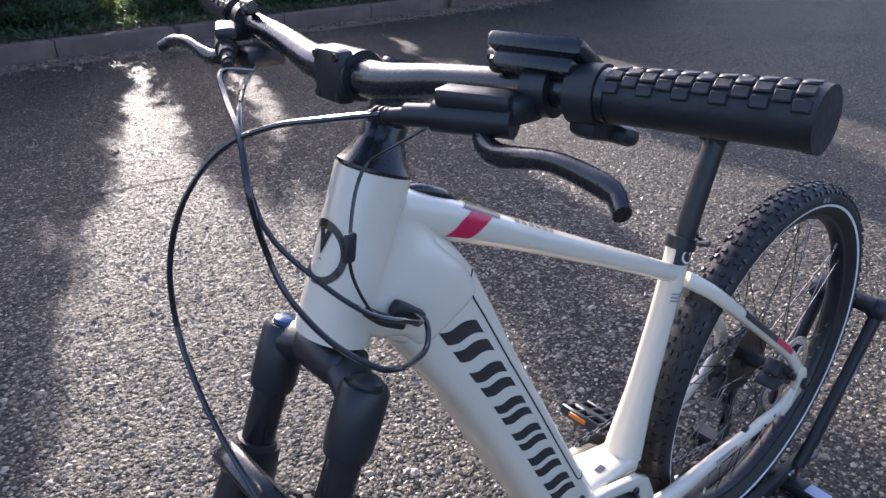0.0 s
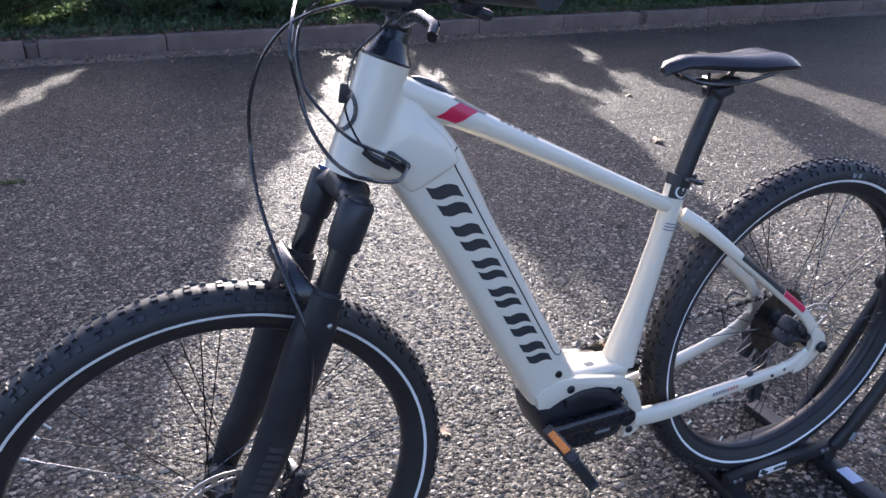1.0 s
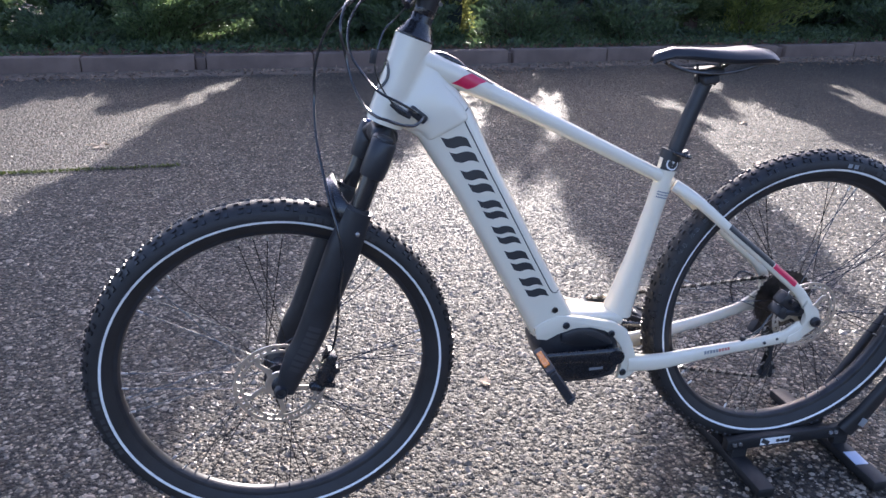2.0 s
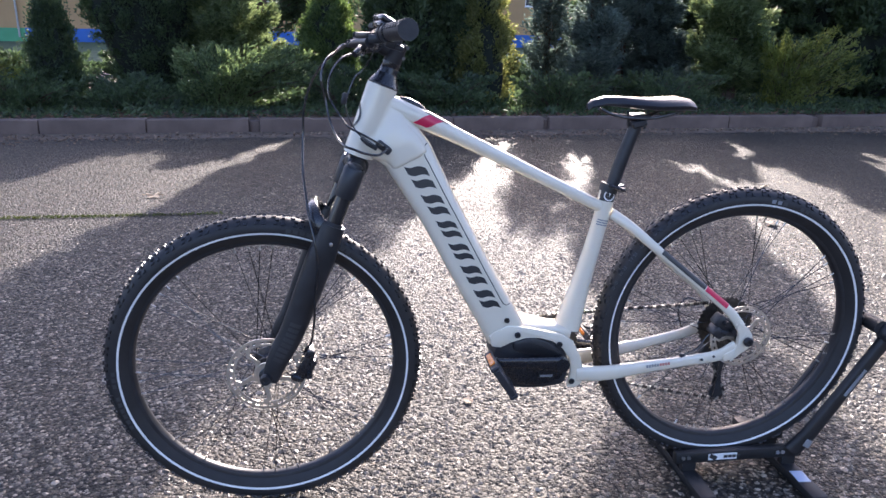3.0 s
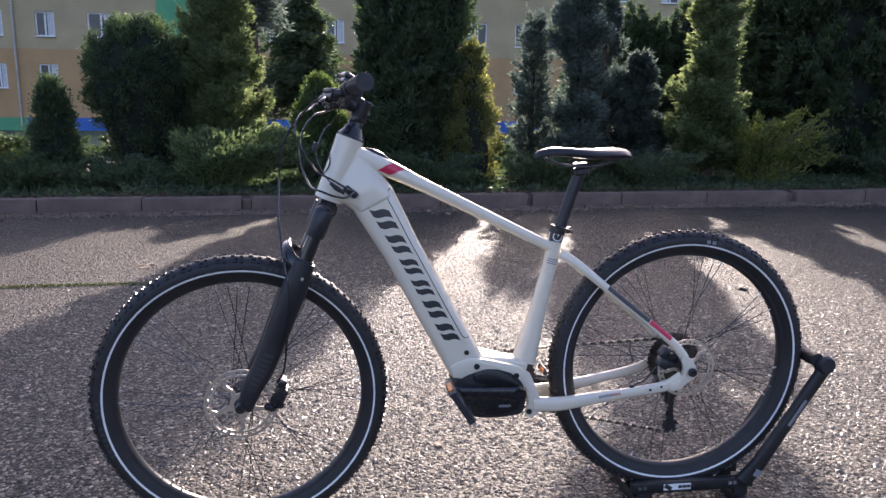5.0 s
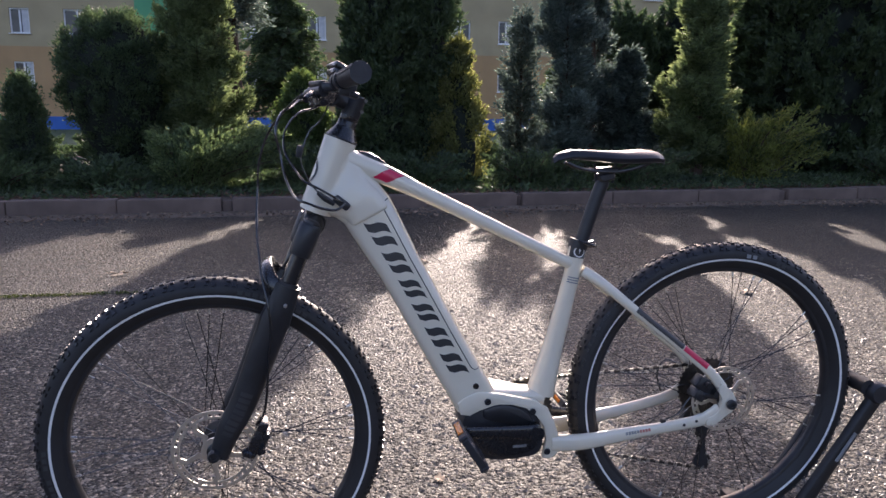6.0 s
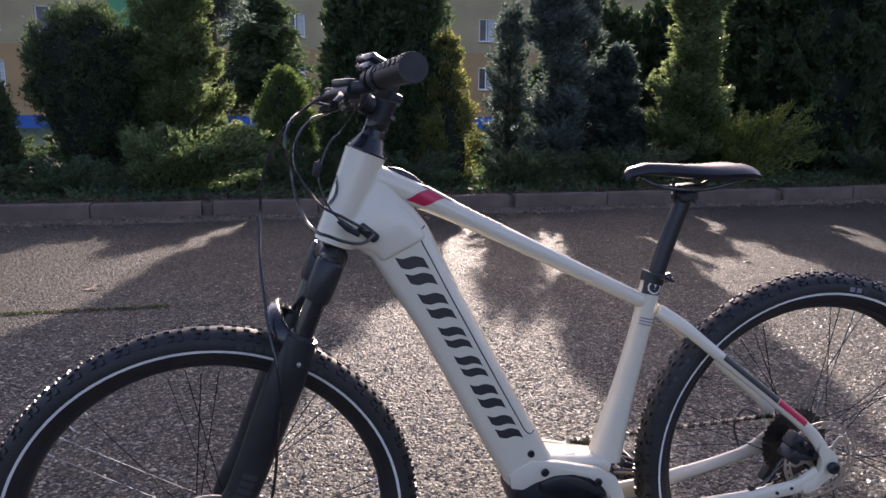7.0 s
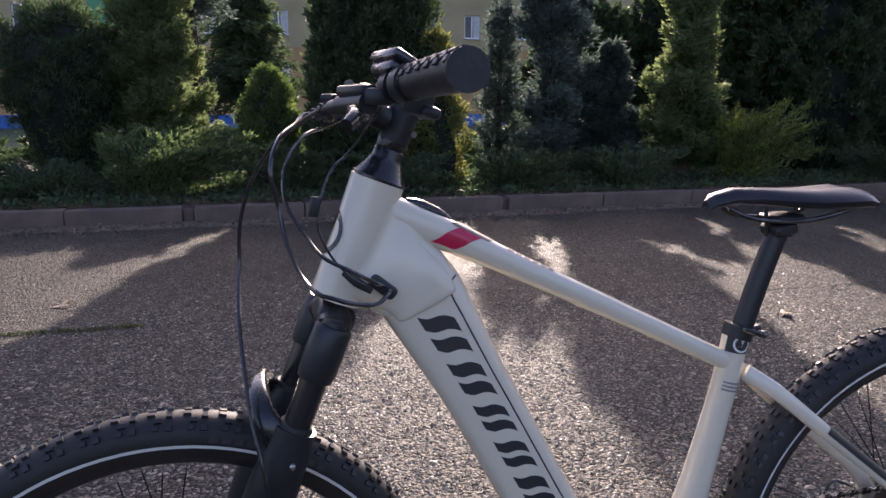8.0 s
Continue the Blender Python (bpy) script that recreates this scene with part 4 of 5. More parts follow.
for wide, gap in ((0.13, 0.05), (0.12, 0.05), (0.10, 0.05), (0.10, 0.05), (0.12, 0.05), (0.12, 0.0)):
    bm = BM()
    for a, b in ((0.0, 0.40), (0.62, 1.0)):
        DT.patch(bm, ua + (ub - ua) * (at_ + wide * a), ua + (ub - ua) * (at_ + wide * b), math.pi - 0.13, math.pi + 0.15, slant=0.045, n=4, k=8)
    part("decal", bm, DECAL, bike, "plain charcoal printed block on the down tube")
    at_ += wide + gap
# seam of the battery cover
bm = BM()
us, ue = dt_u(0.862), dt_u(0.486)
line = [DT.at(us, math.pi + 0.90, 0.0004), DT.at(us + 0.006, math.pi + 0.50, 0.0004)]
line += [DT.at(us + 0.03 + (ue - us - 0.05) * q / 14, math.pi + 0.34, 0.0004) for q in range(15)]
line += [DT.at(ue, math.pi + 0.50, 0.0004), DT.at(ue + 0.004, math.pi + 0.9, 0.0004)]
pipe(bm, line, 0.0011, 5, 3)
part("battery_seam", bm, DECAL, bike, "thin dark seam of the battery cover")
# red and dark patches on the top tube
bm = BM()
TT.patch(bm, 0.150, 0.207, math.pi - 0.55, math.pi + 0.78, slant=0.05, n=6, k=10)
part("decal", bm, RED, bike, "red printed patch on the top tube")
bm = BM()
TT.patch(bm, 0.165, 0.262, math.pi + 0.80, math.pi + 1.5, slant=0.02, n=6, k=8)
part("decal", bm, DECAL, bike, "dark printed patch on the top tube")
for k in range(6):
    bm = BM()
    TT.patch(bm, 0.305 + k * 0.022, 0.320 + k * 0.022, math.pi + 0.95, math.pi + 1.35, slant=0.008, n=2, k=3)
    part("marking", bm, DECAL, bike, "dark small print on the top tube")
bm = BM()
Tube([(-0.400, 0, 0.981), (-0.389, 0, 0.978), (-0.36, 0, 0.9645), (-0.339, 0, 0.952)], [0.007, 0.0115, 0.0110, 0.005], [0.004, 0.0085, 0.0080, 0.004], p=2.4).build(bm, 12, 18)
part("power_button", bm, BLACK_GLOSS, bike, "glossy black power button on the top tube")
# seat stay decals, chain stay writing
sl = stays["seat_stay", -1]
for u0, u1, mt, lb in ((0.34, 0.67, DECAL, "dark printed strip on the seat stay"), (0.675, 0.845, RED, "red printed strip on the seat stay")):
    bm = BM()
    sl.patch(bm, u0, u1, math.pi - 0.1, math.pi + 1.5, n=14, k=8)
    part("decal", bm, mt, bike, lb)
cl = stays["chain_stay", -1]
for k in range(9):
    bm = BM()
    cl.patch(bm, 0.43 + k * 0.0165, 0.442 + k * 0.0165, math.pi + 0.05, math.pi + 0.5, n=2, k=3)
    part("marking", bm, GREYMARK if k < 5 else REDMARK, bike)
bm = BM()
for k in range(3):
    ST.patch(bm, 0.20 + k * 0.016, 0.208 + k * 0.016, math.pi - 0.75, math.pi + 0.7, n=2, k=8)
part("marking", bm, GREYMARK, bike, "small grey print on the seat tube")
bm = box(BM(), (0.020, 0.010, 0.0006), pose(-0.058, -0.014, 0.4405, 0, 6, 8))
part("marking", bm, DECAL, bike, "small dark print on the motor bridge")
# round badges: ring and wedge
for tb, uc, ang0, rad in ((HT, 0.50, None, 0.030), (ST, 0.035, math.pi, 0.0125)):
    bm = BM()
    c = tb.centre(uc)
    t, lat, nor = tb.axes(uc)
    if ang0 is None:
        ang0 = math.pi / 2 if tb.at(uc, math.pi / 2).x < tb.at(uc, -math.pi / 2).x else -math.pi / 2
    rr = lerp_list(tb.ry, uc)
    ln_ = tb.len[-1]

    def on(r_, a_):
        return tb.at(uc + r_ * math.sin(a_) / ln_, ang0 + r_ * math.cos(a_) / rr, 0.0007)
    n = 32
    i0 = [bm.verts.new(on(rad, 2 * math.pi * k / n)) for k in range(n)]
    i1 = [bm.verts.new(on(rad * 0.76, 2 * math.pi * k / n)) for k in range(n)]
    for k in range(n):
        bm.faces.new((i0[k], i0[(k + 1) % n], i1[(k + 1) % n], i1[k]))
    w = [bm.verts.new(on(rad * 0.76, q)) for q in (0.6, 2.5)] + [bm.verts.new(on(rad * 0.2, 1.57))]
    bm.faces.new(w)
    w = [bm.verts.new(on(rad * 0.76, q)) for q in (-1.2, -1.57, -1.95)] + [bm.verts.new(on(rad * 0.1, 1.57))]
    bm.faces.new(w)
    if tb is ST:
        cb = BM()
        ST.patch(cb, 0.0, 0.075, math.pi - 1.2, math.pi + 1.9, n=3, k=12, lift=0.0004)
        part("decal", cb, DECAL, bike, "dark band round the seat tube")
    part("badge", bm, STRIPE if tb is ST else BLACK_GLOSS, bike, "round printed badge")

# rubber plug and cable port on the head tube side
bm = box(BM(), (0.012, 0.006, 0.024), pose(-0.519, -0.088, 0.988, 0, 12, 20), 0.0028, 2)
part("cable_clip", bm, PLASTIC, bike, "small black cable clip before the head tube")
bm = box(BM(), (0.038, 0.014, 0.017), pose(-0.437, -0.047, 0.880, 0, 38, -8), 0.005, 2)
part("cable_port", bm, PLASTIC, bike, "black cable entry port")

# seat post, clamp, saddle
SP = [(0.098, 0, 0.755), (0.125, 0, 0.845), (0.150, 0, 0.918)]
part("seat_post", pipe(BM(), SP, 0.0155, 20, 6), BLACK, bike, "black seat post")
bm = BM()
a, b = Vector((0.096, 0, 0.764)), Vector((0.101, 0, 0.782))
rod(bm, a, b, 0.0225, 24)
box(bm, (0.018, 0.014, 0.016), pose(0.128, 0.0, 0.772, 0, -14, 0), 0.003)
part("seat_clamp", bm, BLACK, bike, "black seat clamp")
bm = BM()
rod(bm, (0.129, -0.022, 0.772), (0.129, 0.03, 0.772), 0.004, 10)
pipe(bm, [(0.129, -0.02, 0.772), (0.118, -0.031, 0.775), (0.085, -0.033, 0.786)], [0.006, 0.005, 0.003], 8, 4)
part("clamp_lever", bm, BLACK_GLOSS, bike, "black quick-release lever")
bm = BM()
box(bm, (0.036, 0.044, 0.018), pose(0.153, 0, 0.926, 0, -12, 0), 0.004)
box(bm, (0.044, 0.05, 0.010), pose(0.155, 0, 0.942, 0, -3, 0), 0.003)
rod(bm, (0.135, 0, 0.912), (0.128, 0, 0.955), 0.003)
rod(bm, (0.172, 0, 0.912), (0.178, 0, 0.955), 0.003)
part("seat_post_head", bm, BLACK, bike, "black saddle clamp head")
saddle_rows = [(0.030, 0.968, 0.009, 0.009), (0.039, 0.976, 0.017, 0.014), (0.070, 0.984, 0.020, 0.020), (0.110, 0.983, 0.023, 0.023), (0.150, 0.980, 0.033, 0.024), (0.190, 0.979, 0.049, 0.026), (0.222, 0.981, 0.061, 0.028), (0.248, 0.982, 0.065, 0.028), (0.267, 0.978, 0.058, 0.023), (0.277, 0.969, 0.040, 0.013)]
bm = BM()
rings = []
for x, z, w, dp in saddle_rows:
    ring = []
    for k in range(20):
        a = 2 * math.pi * k / 20
        c, s = math.cos(a), math.sin(a)
        yy = w * math.copysign(abs(c) ** 0.9, c)
        zz = z + (0.004 * (1 - abs(c)) - 0.013 * abs(c) ** 3 if s >= 0 else -dp * abs(s) ** 0.95 - 0.013 * abs(c) ** 3) - 0.004 * math.exp(-(yy / 0.008) ** 2) * (s > 0)
        ring.append(bm.verts.new((x, yy, zz + 0.002)))
    rings.append(ring)
for a, b in zip(rings, rings[1:]):
    for k in range(20):
        bm.faces.new((a[k], a[(k + 1) % 20], b[(k + 1) % 20], b[k]))
bm.faces.new(rings[0])
bm.faces.new(rings[-1])
bmesh.ops.subdivide_edges(bm, edges=bm.edges[:], cuts=1, use_grid_fill=True, smooth=0.8)
sad = part("saddle", bm, SADDLE, bike, "black padded sport saddle")
for s in (-1, 1):
    bm = BM()
    pipe(bm, [(0.062, s * 0.010, 0.958), (0.09, s * 0.018, 0.946), (0.13, s * 0.022, 0.940), (0.185, s * 0.022, 0.940), (0.225, s * 0.036, 0.952), (0.25, s * 0.045, 0.965)], 0.0036, 8, 6)
    part("saddle_rail", bm, DARKSTEEL, sad, "steel saddle rail")

# ---- wheels ----


def wheel(name, hub, rear):
    """Rim, tyre with side knobs and a reflective stripe, hub, laced spokes with bright nipples, brake rotor."""
    prof = [(0.2995, 0.0), (0.3000, 0.007), (0.3035, 0.0125), (0.3085, 0.0145), (0.3135, 0.0145), (0.3135, 0.0115), (0.305, 0.010), (0.305, -0.010), (0.3135, -0.0115), (0.3135, -0.0145), (0.3085, -0.0145), (0.3035, -0.0125), (0.3000, -0.007)]
    rim = part(name, lathe(BM(), prof, 96, closed=True), BLACK, bike, "black spoked wheel with a knobbly tyre", Matrix.Translation(hub))
    tp = [(0.308, 0.0125), (0.316, 0.0185), (0.324, 0.0245), (0.333, 0.0282), (0.342, 0.0292), (0.350, 0.0275), (0.357, 0.0235), (0.3625, 0.0165), (0.3655, 0.008), (0.3665, 0.0)]
    prof = tp + [(r_, -y_) for r_, y_ in tp[-2::-1]] + [(0.304, -0.010), (0.304, 0.010)]
    part("tyre", lathe(BM(), prof, 120, closed=True), RUBBER, rim, "black knobbly tyre")
    # tread: rows of blocks, crown pairs and shoulder blocks in turn
    vs, fs = [], []
    rows = 108

    def block(ang, y, half_w, half_l, rad, tilt, high):
        q = Matrix.Rotation(ang, 4, "Y") @ Matrix.Translation((0, y, rad)) @ Matrix.Rotation(tilt, 4, "X")
        b0 = len(vs)
        for z, k in ((-0.004, 1.08), (high, 0.86)):
            for sx, sy in ((-1, -1), (1, -1), (1, 1), (-1, 1)):
                vs.append(tuple(q @ Vector((sx * half_l * k, sy * half_w * k, z))))
        for f in ((4, 5, 6, 7), (0, 4, 7, 3), (1, 2, 6, 5), (0, 1, 5, 4), (3, 7, 6, 2)):
            fs.append(tuple(b0 + i for i in f))
    for k in range(rows):
        a = 2 * math.pi * k / rows
        h = math.pi / rows
        if k % 2:
            for s in (-1, 1):
                block(a, s * 0.0052, 0.0036, 0.0050, 0.3655, -s * 0.10, 0.0036)
                block(a + h * 0.8, s * 0.0165, 0.0033, 0.0048, 0.3615, -s * 0.55, 0.0038)
        else:
            for s in (-1, 1):
                block(a, s * 0.0095, 0.0040, 0.0040, 0.3645, -s * 0.25, 0.0040)
        for s in (-1, 1):
            block(a + (h * 0.5 if k % 2 else 0), s * 0.0245, 0.0030 if k % 2 else 0.0042, 0.0042, 0.3565, -s * 0.95, 0.0024)
    me = raw_mesh("tread", vs, fs, TREAD)
    tagged(part("tread", me, None, rim, "rubber tread blocks of the tyre"), kind="stuff")
    for s in (-1, 1):
        st = [(0.3300, 0.0273), (0.3346, 0.0289), (0.3346, 0.0293), (0.3300, 0.0278)]
        part("reflective_stripe", lathe(BM(), [(r_, s * y_) for r_, y_ in st], 96, closed=True), STRIPE, rim, "white reflective stripe round the tyre wall")
    # plain bars where the tyre wall is printed
    for a0 in (0.75, 2.9) if not rear else (1.12,):
        for k in range(9):
            if rear and k in (2, 6, 7, 8):
                continue
            bm = BM()
            aa = a0 + k * 0.046 + (0.05 if k > 2 else 0)
            vv = []
            for rr, ww in ((0.3385, 0.0293), (0.3475, 0.0289)):
                for da in (0.0, 0.032):
                    vv.append(bm.verts.new((rr * math.cos(aa + da), -ww - 0.0004, rr * math.sin(aa + da))))
            bm.faces.new((vv[0], vv[1], vv[3], vv[2]))
            part("marking", bm, GREYMARK if rear and k > 3 else DIMMARK, rim)
    w = 0.066 if rear else 0.058
    prof = [(0.009, -w), (0.016, -w), (0.018, -0.036), (0.031, -0.034), (0.031, -0.030), (0.017, -0.025), (0.014, 0), (0.017, 0.020), (0.031, 0.026), (0.031, 0.030), (0.018, 0.034), (0.016, w), (0.009, w)]
    part("hub", lathe(BM(), prof, 32), BLACK, rim, "black hub")
    # spokes, crossed three times, one mesh for all
    fl = 0.0285
    for side in (-1, 1):
        bm = BM()
        lead = radians(62)
        a = Vector((fl * math.sin(lead), side * 0.031, fl * math.cos(lead)))
        b = Vector((0, side * 0.004, 0.301))
        rod(bm, a, b, 0.00105, 5)
        cut = len(bm.faces)
        d = (b - a).normalized()
        rod(bm, b - d * 0.0135, b + d * 0.002, 0.0021, 6)
        bm.faces.ensure_lookup_table()
        for f in bm.faces[cut:]:
            f.material_index = 1
        me1 = mesh_of("spoke", bm, [SPOKE, STEEL])
        bm = BM()
        a = Vector((-fl * math.sin(lead), side * 0.031, fl * math.cos(lead)))
        rod(bm, a, b, 0.00105, 5)
        cut = len(bm.faces)
        d = (b - a).normalized()
        rod(bm, b - d * 0.0135, b + d * 0.002, 0.0021, 6)
        bm.faces.ensure_lookup_table()
        for f in bm.faces[cut:]:
            f.material_index = 1
        me2 = mesh_of("spoke", bm, [SPOKE, STEEL])
        for k in range(8):
            for me, off in ((me1, 0.0), (me2, 0.25)):
                ang = 2 * math.pi * (k + off + (0.5 if side > 0 else 0) * 0.25 + (0.125 if rear else 0)) / 8
                part("spoke", me, None, rim, "", Matrix.Rotation(ang, 4, "Y"))
    # rotor on the near side: two rings joined by webs, slanted arms
    bm = BM()
    yr = -0.0545
    for r0, r1 in ((0.0835, 0.090), (0.0725, 0.0775)):
        lathe(bm, [(r0, yr - 0.0009), (r1, yr - 0.0009), (r1, yr + 0.0009), (r0, yr + 0.0009)], 72, closed=True)
    for k in range(30):
        a = 2 * math.pi * k / 30
        box(bm, (0.008, 0.0017, 0.0045 if k % 3 else 0.010), Matrix.Rotation(a, 4, "Y") @ pose(0, yr, 0.0804) @ Matrix.Rotation(radians(90 + 18), 4, "Y"))
    for k in range(5):
        a = 2 * math.pi * k / 5
        rt = Matrix.Rotation(a, 4, "Y")
        pts = [(0.018, 0.018), (0.030, 0.016), (0.046, 0.040), (0.062, 0.041), (0.060, 0.050), (0.042, 0.050), (0.026, 0.028), (0.014, 0.026)]
        vs_ = [bm.verts.new(rt @ Vector((x_, yr - 0.0012, z_))) for x_, z_ in pts]
        f = bm.faces.new(vs_)
        ext = bmesh.ops.extrude_face_region(bm, geom=[f])
        bmesh.ops.translate(bm, verts=[g for g in ext["geom"] if isinstance(g, bmesh.types.BMVert)], vec=(0, 0.0024, 0))
    lathe(bm, [(0.016, yr - 0.002), (0.029, yr - 0.002), (0.029, yr + 0.002), (0.016, yr + 0.002)], 30, closed=True)
    if rear:
        bmesh.ops.scale(bm, vec=(0.89, 1, 0.89), verts=bm.verts[:])
    part("brake_rotor", bm, ROTOR, rim, "drilled steel brake disc")
    bm = lathe(BM(), [(0.0, yr - 0.012), (0.010, yr - 0.012), (0.017, yr - 0.008), (0.017, yr - 0.002), (0.0, yr - 0.002)], 24)
    part("lock_ring", bm, BLACK, rim)
    if rear:
        for q, rad in enumerate((0.073, 0.066, 0.059, 0.052, 0.046, 0.040, 0.035, 0.030, 0.026)):
            y = 0.024 + q * 0.0042
            bm = BM()
            teeth = int(rad * 520)
            pr = []
            for t in range(teeth * 4):
                a = 2 * math.pi * t / (teeth * 4)
                rr = rad + (0.0028 if t % 4 in (1, 2) else -0.001)
                pr.append((rr * math.cos(a), rr * math.sin(a)))
            plate(bm, pr, y, y + 0.0018)
            part("sprocket", bm, DARKSTEEL, rim, "dark steel sprocket")
    return rim


front_wheel = wheel("front_wheel", HUB_F, False)
front_wheel.matrix_basis = FORK_TURN @ Matrix.Translation(HUB_F) @ Matrix.Rotation(radians(-11.4), 4, "Y")
wheel("rear_wheel", HUB_R, True)

# ---- fork ----


def leg_x(z):
    return -0.504 - (0.835 - z) * 0.400


fork = part("fork_crown", box(BM(), (0.05, 0.075, 0.038), pose(-0.496, 0, 0.836, 0, 22, 0), 0.014, 3), BLACK, bike, "black suspension fork crown")
for s in (-1, 1):
    bm = Tube([(-0.494, 0, 0.838), (-0.497, s * 0.030, 0.836), (leg_x(0.823), s * 0.0665, 0.823)], [0.021, 0.021, 0.019], [0.020, 0.019, 0.021], p=2.6, up=(1, 0, 0.4)).build(BM(), 14, 20)
    prof_ = [(0.0, 0.036), (0.0205, 0.036), (0.0235, 0.031), (0.0240, 0.0), (0.0232, -0.026), (0.0215, -0.034), (0.0, -0.034)]
    lathe(bm, prof_, 26, Matrix.Translation((leg_x(0.808), s * 0.0665, 0.808)) @ Matrix.Rotation(radians(21.8), 4, "Y") @ Matrix.Rotation(radians(90), 4, "X"))
    part("crown_arm", bm, BLACK, fork, "black crown arm clamping a leg")
for s in (-1, 1):
    zt, zb = 0.842, 0.66
    part("stanchion", rod(BM(), (leg_x(zt), s * 0.0665, zt), (leg_x(zb), s * 0.0665, zb), 0.0175, 24), STANCHION, fork, "smooth dark stanchion")
    part("top_cap", lathe(BM(), [(0, 0.006), (0.010, 0.006), (0.015, 0.003), (0.016, -0.004), (0, -0.004)], 18, Matrix.Translation((leg_x(0.843), s * 0.0665, 0.843)) @ Matrix.Rotation(radians(21.8), 4, "Y") @ Matrix.Rotation(radians(90), 4, "X")), BLUE if s > 0 else BLACK, fork, "anodised fork top cap")
    pts = [(leg_x(0.715), s * 0.0675, 0.715), (leg_x(0.69), s * 0.0675, 0.69), (leg_x(0.60), s * 0.0675, 0.60), (leg_x(0.47), s * 0.0675, 0.47), (leg_x(0.41) - 0.008, s * 0.068, 0.41), (-0.708, s * 0.068, 0.348)]
    lg = Tube(smooth_line(pts, 4), [0.0230, 0.0255, 0.0240, 0.0220, 0.020, 0.015], [0.0260, 0.0320, 0.0305, 0.0285, 0.027, 0.020], p=2.3)
    lo = part("lower_leg", lg.build(BM(), 26, 22), BLACK, fork, "black fork lower leg")
    part("wiper_seal", lathe(BM(), [(0.0165, 0.004), (0.0205, 0.003), (0.023, -0.006), (0.0165, -0.006)], 20, Matrix.Translation((leg_x(0.716), s * 0.067, 0.718)) @ Matrix.Rotation(radians(21.8), 4, "Y") @ Matrix.Rotation(radians(90), 4, "X"), closed=True), RUBBER, fork)
    if s < 0:
        for k in range(8):
            mk = BM()
            lg.patch(mk, 0.60 + k * 0.034, 0.624 + k * 0.034, math.pi - 0.45, math.pi + 0.35, n=2, k=4)
            part("marking", mk, DIMMARK, lo, "faded grey print on the fork leg")
    bm = lathe(BM(), [(0, 0), (0.013, 0), (0.014, s * 0.006), (0.011, s * 0.014), (0.006, s * 0.014), (0.006, s * 0.010), (0, s * 0.010)], 20, pose(HUB_F.x, s * 0.078, HUB_F.z))
    part("axle_end", bm, BLACK, fork, "black axle end")
# brake arch in front of the legs
arch = [(leg_x(0.68) - 0.004, 0.067, 0.68), (leg_x(0.70) - 0.016, 0.069, 0.702), (-0.587, 0.060, 0.727), (-0.593, 0.035, 0.743), (-0.595, 0.0, 0.748), (-0.593, -0.035, 0.743), (-0.587, -0.060, 0.727), (leg_x(0.70) - 0.016, -0.069, 0.702), (leg_x(0.68) - 0.004, -0.067, 0.68)]
at = Tube(smooth_line(arch, 6), [0.020, 0.017, 0.0145, 0.013, 0.0125, 0.013, 0.0145, 0.017, 0.020], [0.009, 0.010, 0.011, 0.011, 0.010, 0.011, 0.011, 0.010, 0.009], p=3.2, up=(1, 0, 0.42))
part("brake_arch", at.build(BM(), 48, 16), BLACK_GLOSS, fork, "black fork arch over the tyre")
# front brake caliper behind the near leg
bm = BM()
box(bm, (0.034, 0.036, 0.060), pose(-0.640, -0.056, 0.392, 0, 24, 0), 0.006, 2)
box(bm, (0.022, 0.044, 0.024), pose(-0.632, -0.056, 0.426, 0, 24, 0), 0.005, 2)
box(bm, (0.030, 0.020, 0.018), pose(-0.663, -0.066, 0.365, 0, 24, 0), 0.005)
rod(bm, (-0.624, -0.085, 0.408), (-0.624, -0.03, 0.408), 0.007)
rod(bm, (-0.634, -0.085, 0.376), (-0.634, -0.03, 0.376), 0.007)
bmesh.ops.translate(bm, verts=bm.verts[:], vec=(0.017, 0, -0.018))
part("brake_caliper", bm, BLACK_GLOSS, fork, "black hydraulic brake caliper")

fork.matrix_basis = FORK_TURN

# ---- headset, stem, handlebar ----
AX = Vector((0.37, 0, 0.929))
HTOP = Vector((-0.4345, 0, 1.0085))
AXM = Matrix.Translation(HTOP) @ Matrix.Rotation(math.atan2(AX.x, AX.z), 4, "Y") @ Matrix.Rotation(radians(90), 4, "X")
bm = lathe(BM(), [(0, 0.0), (0.0348, 0.0), (0.0350, 0.003), (0.0325, 0.006), (0.0275, 0.014), (0.0225, 0.025), (0.020, 0.030), (0.020, 0.040), (0.0195, 0.041), (0.020, 0.042), (0.020, 0.052), (0, 0.052)], 32, AXM)
part("headset", bm, BLACK_GLOSS, bike, "black headset cover and spacers")
SC = HTOP + AX * 0.073
BC = Vector((-0.455, 0, 1.098))
bm = BM()
rod(bm, SC - AX * 0.021, SC + AX * 0.021, 0.020, 24)
Tube([SC + Vector((0.012, 0, 0)), SC.lerp(BC, 0.5), BC + Vector((0.012, 0, 0))], [0.017, 0.014, 0.022], [0.018, 0.015, 0.018], p=2.6).build(bm, 10, 20)
rod(bm, BC + Vector((0, -0.023, 0)), BC + Vector((0, 0.023, 0)), 0.0205, 24)
box(bm, (0.016, 0.042, 0.044), Matrix.Translation(BC + Vector((-0.0135, 0, 0))), 0.005, 2)
stem = part("stem", bm, BLACK, bike, "black handlebar stem")
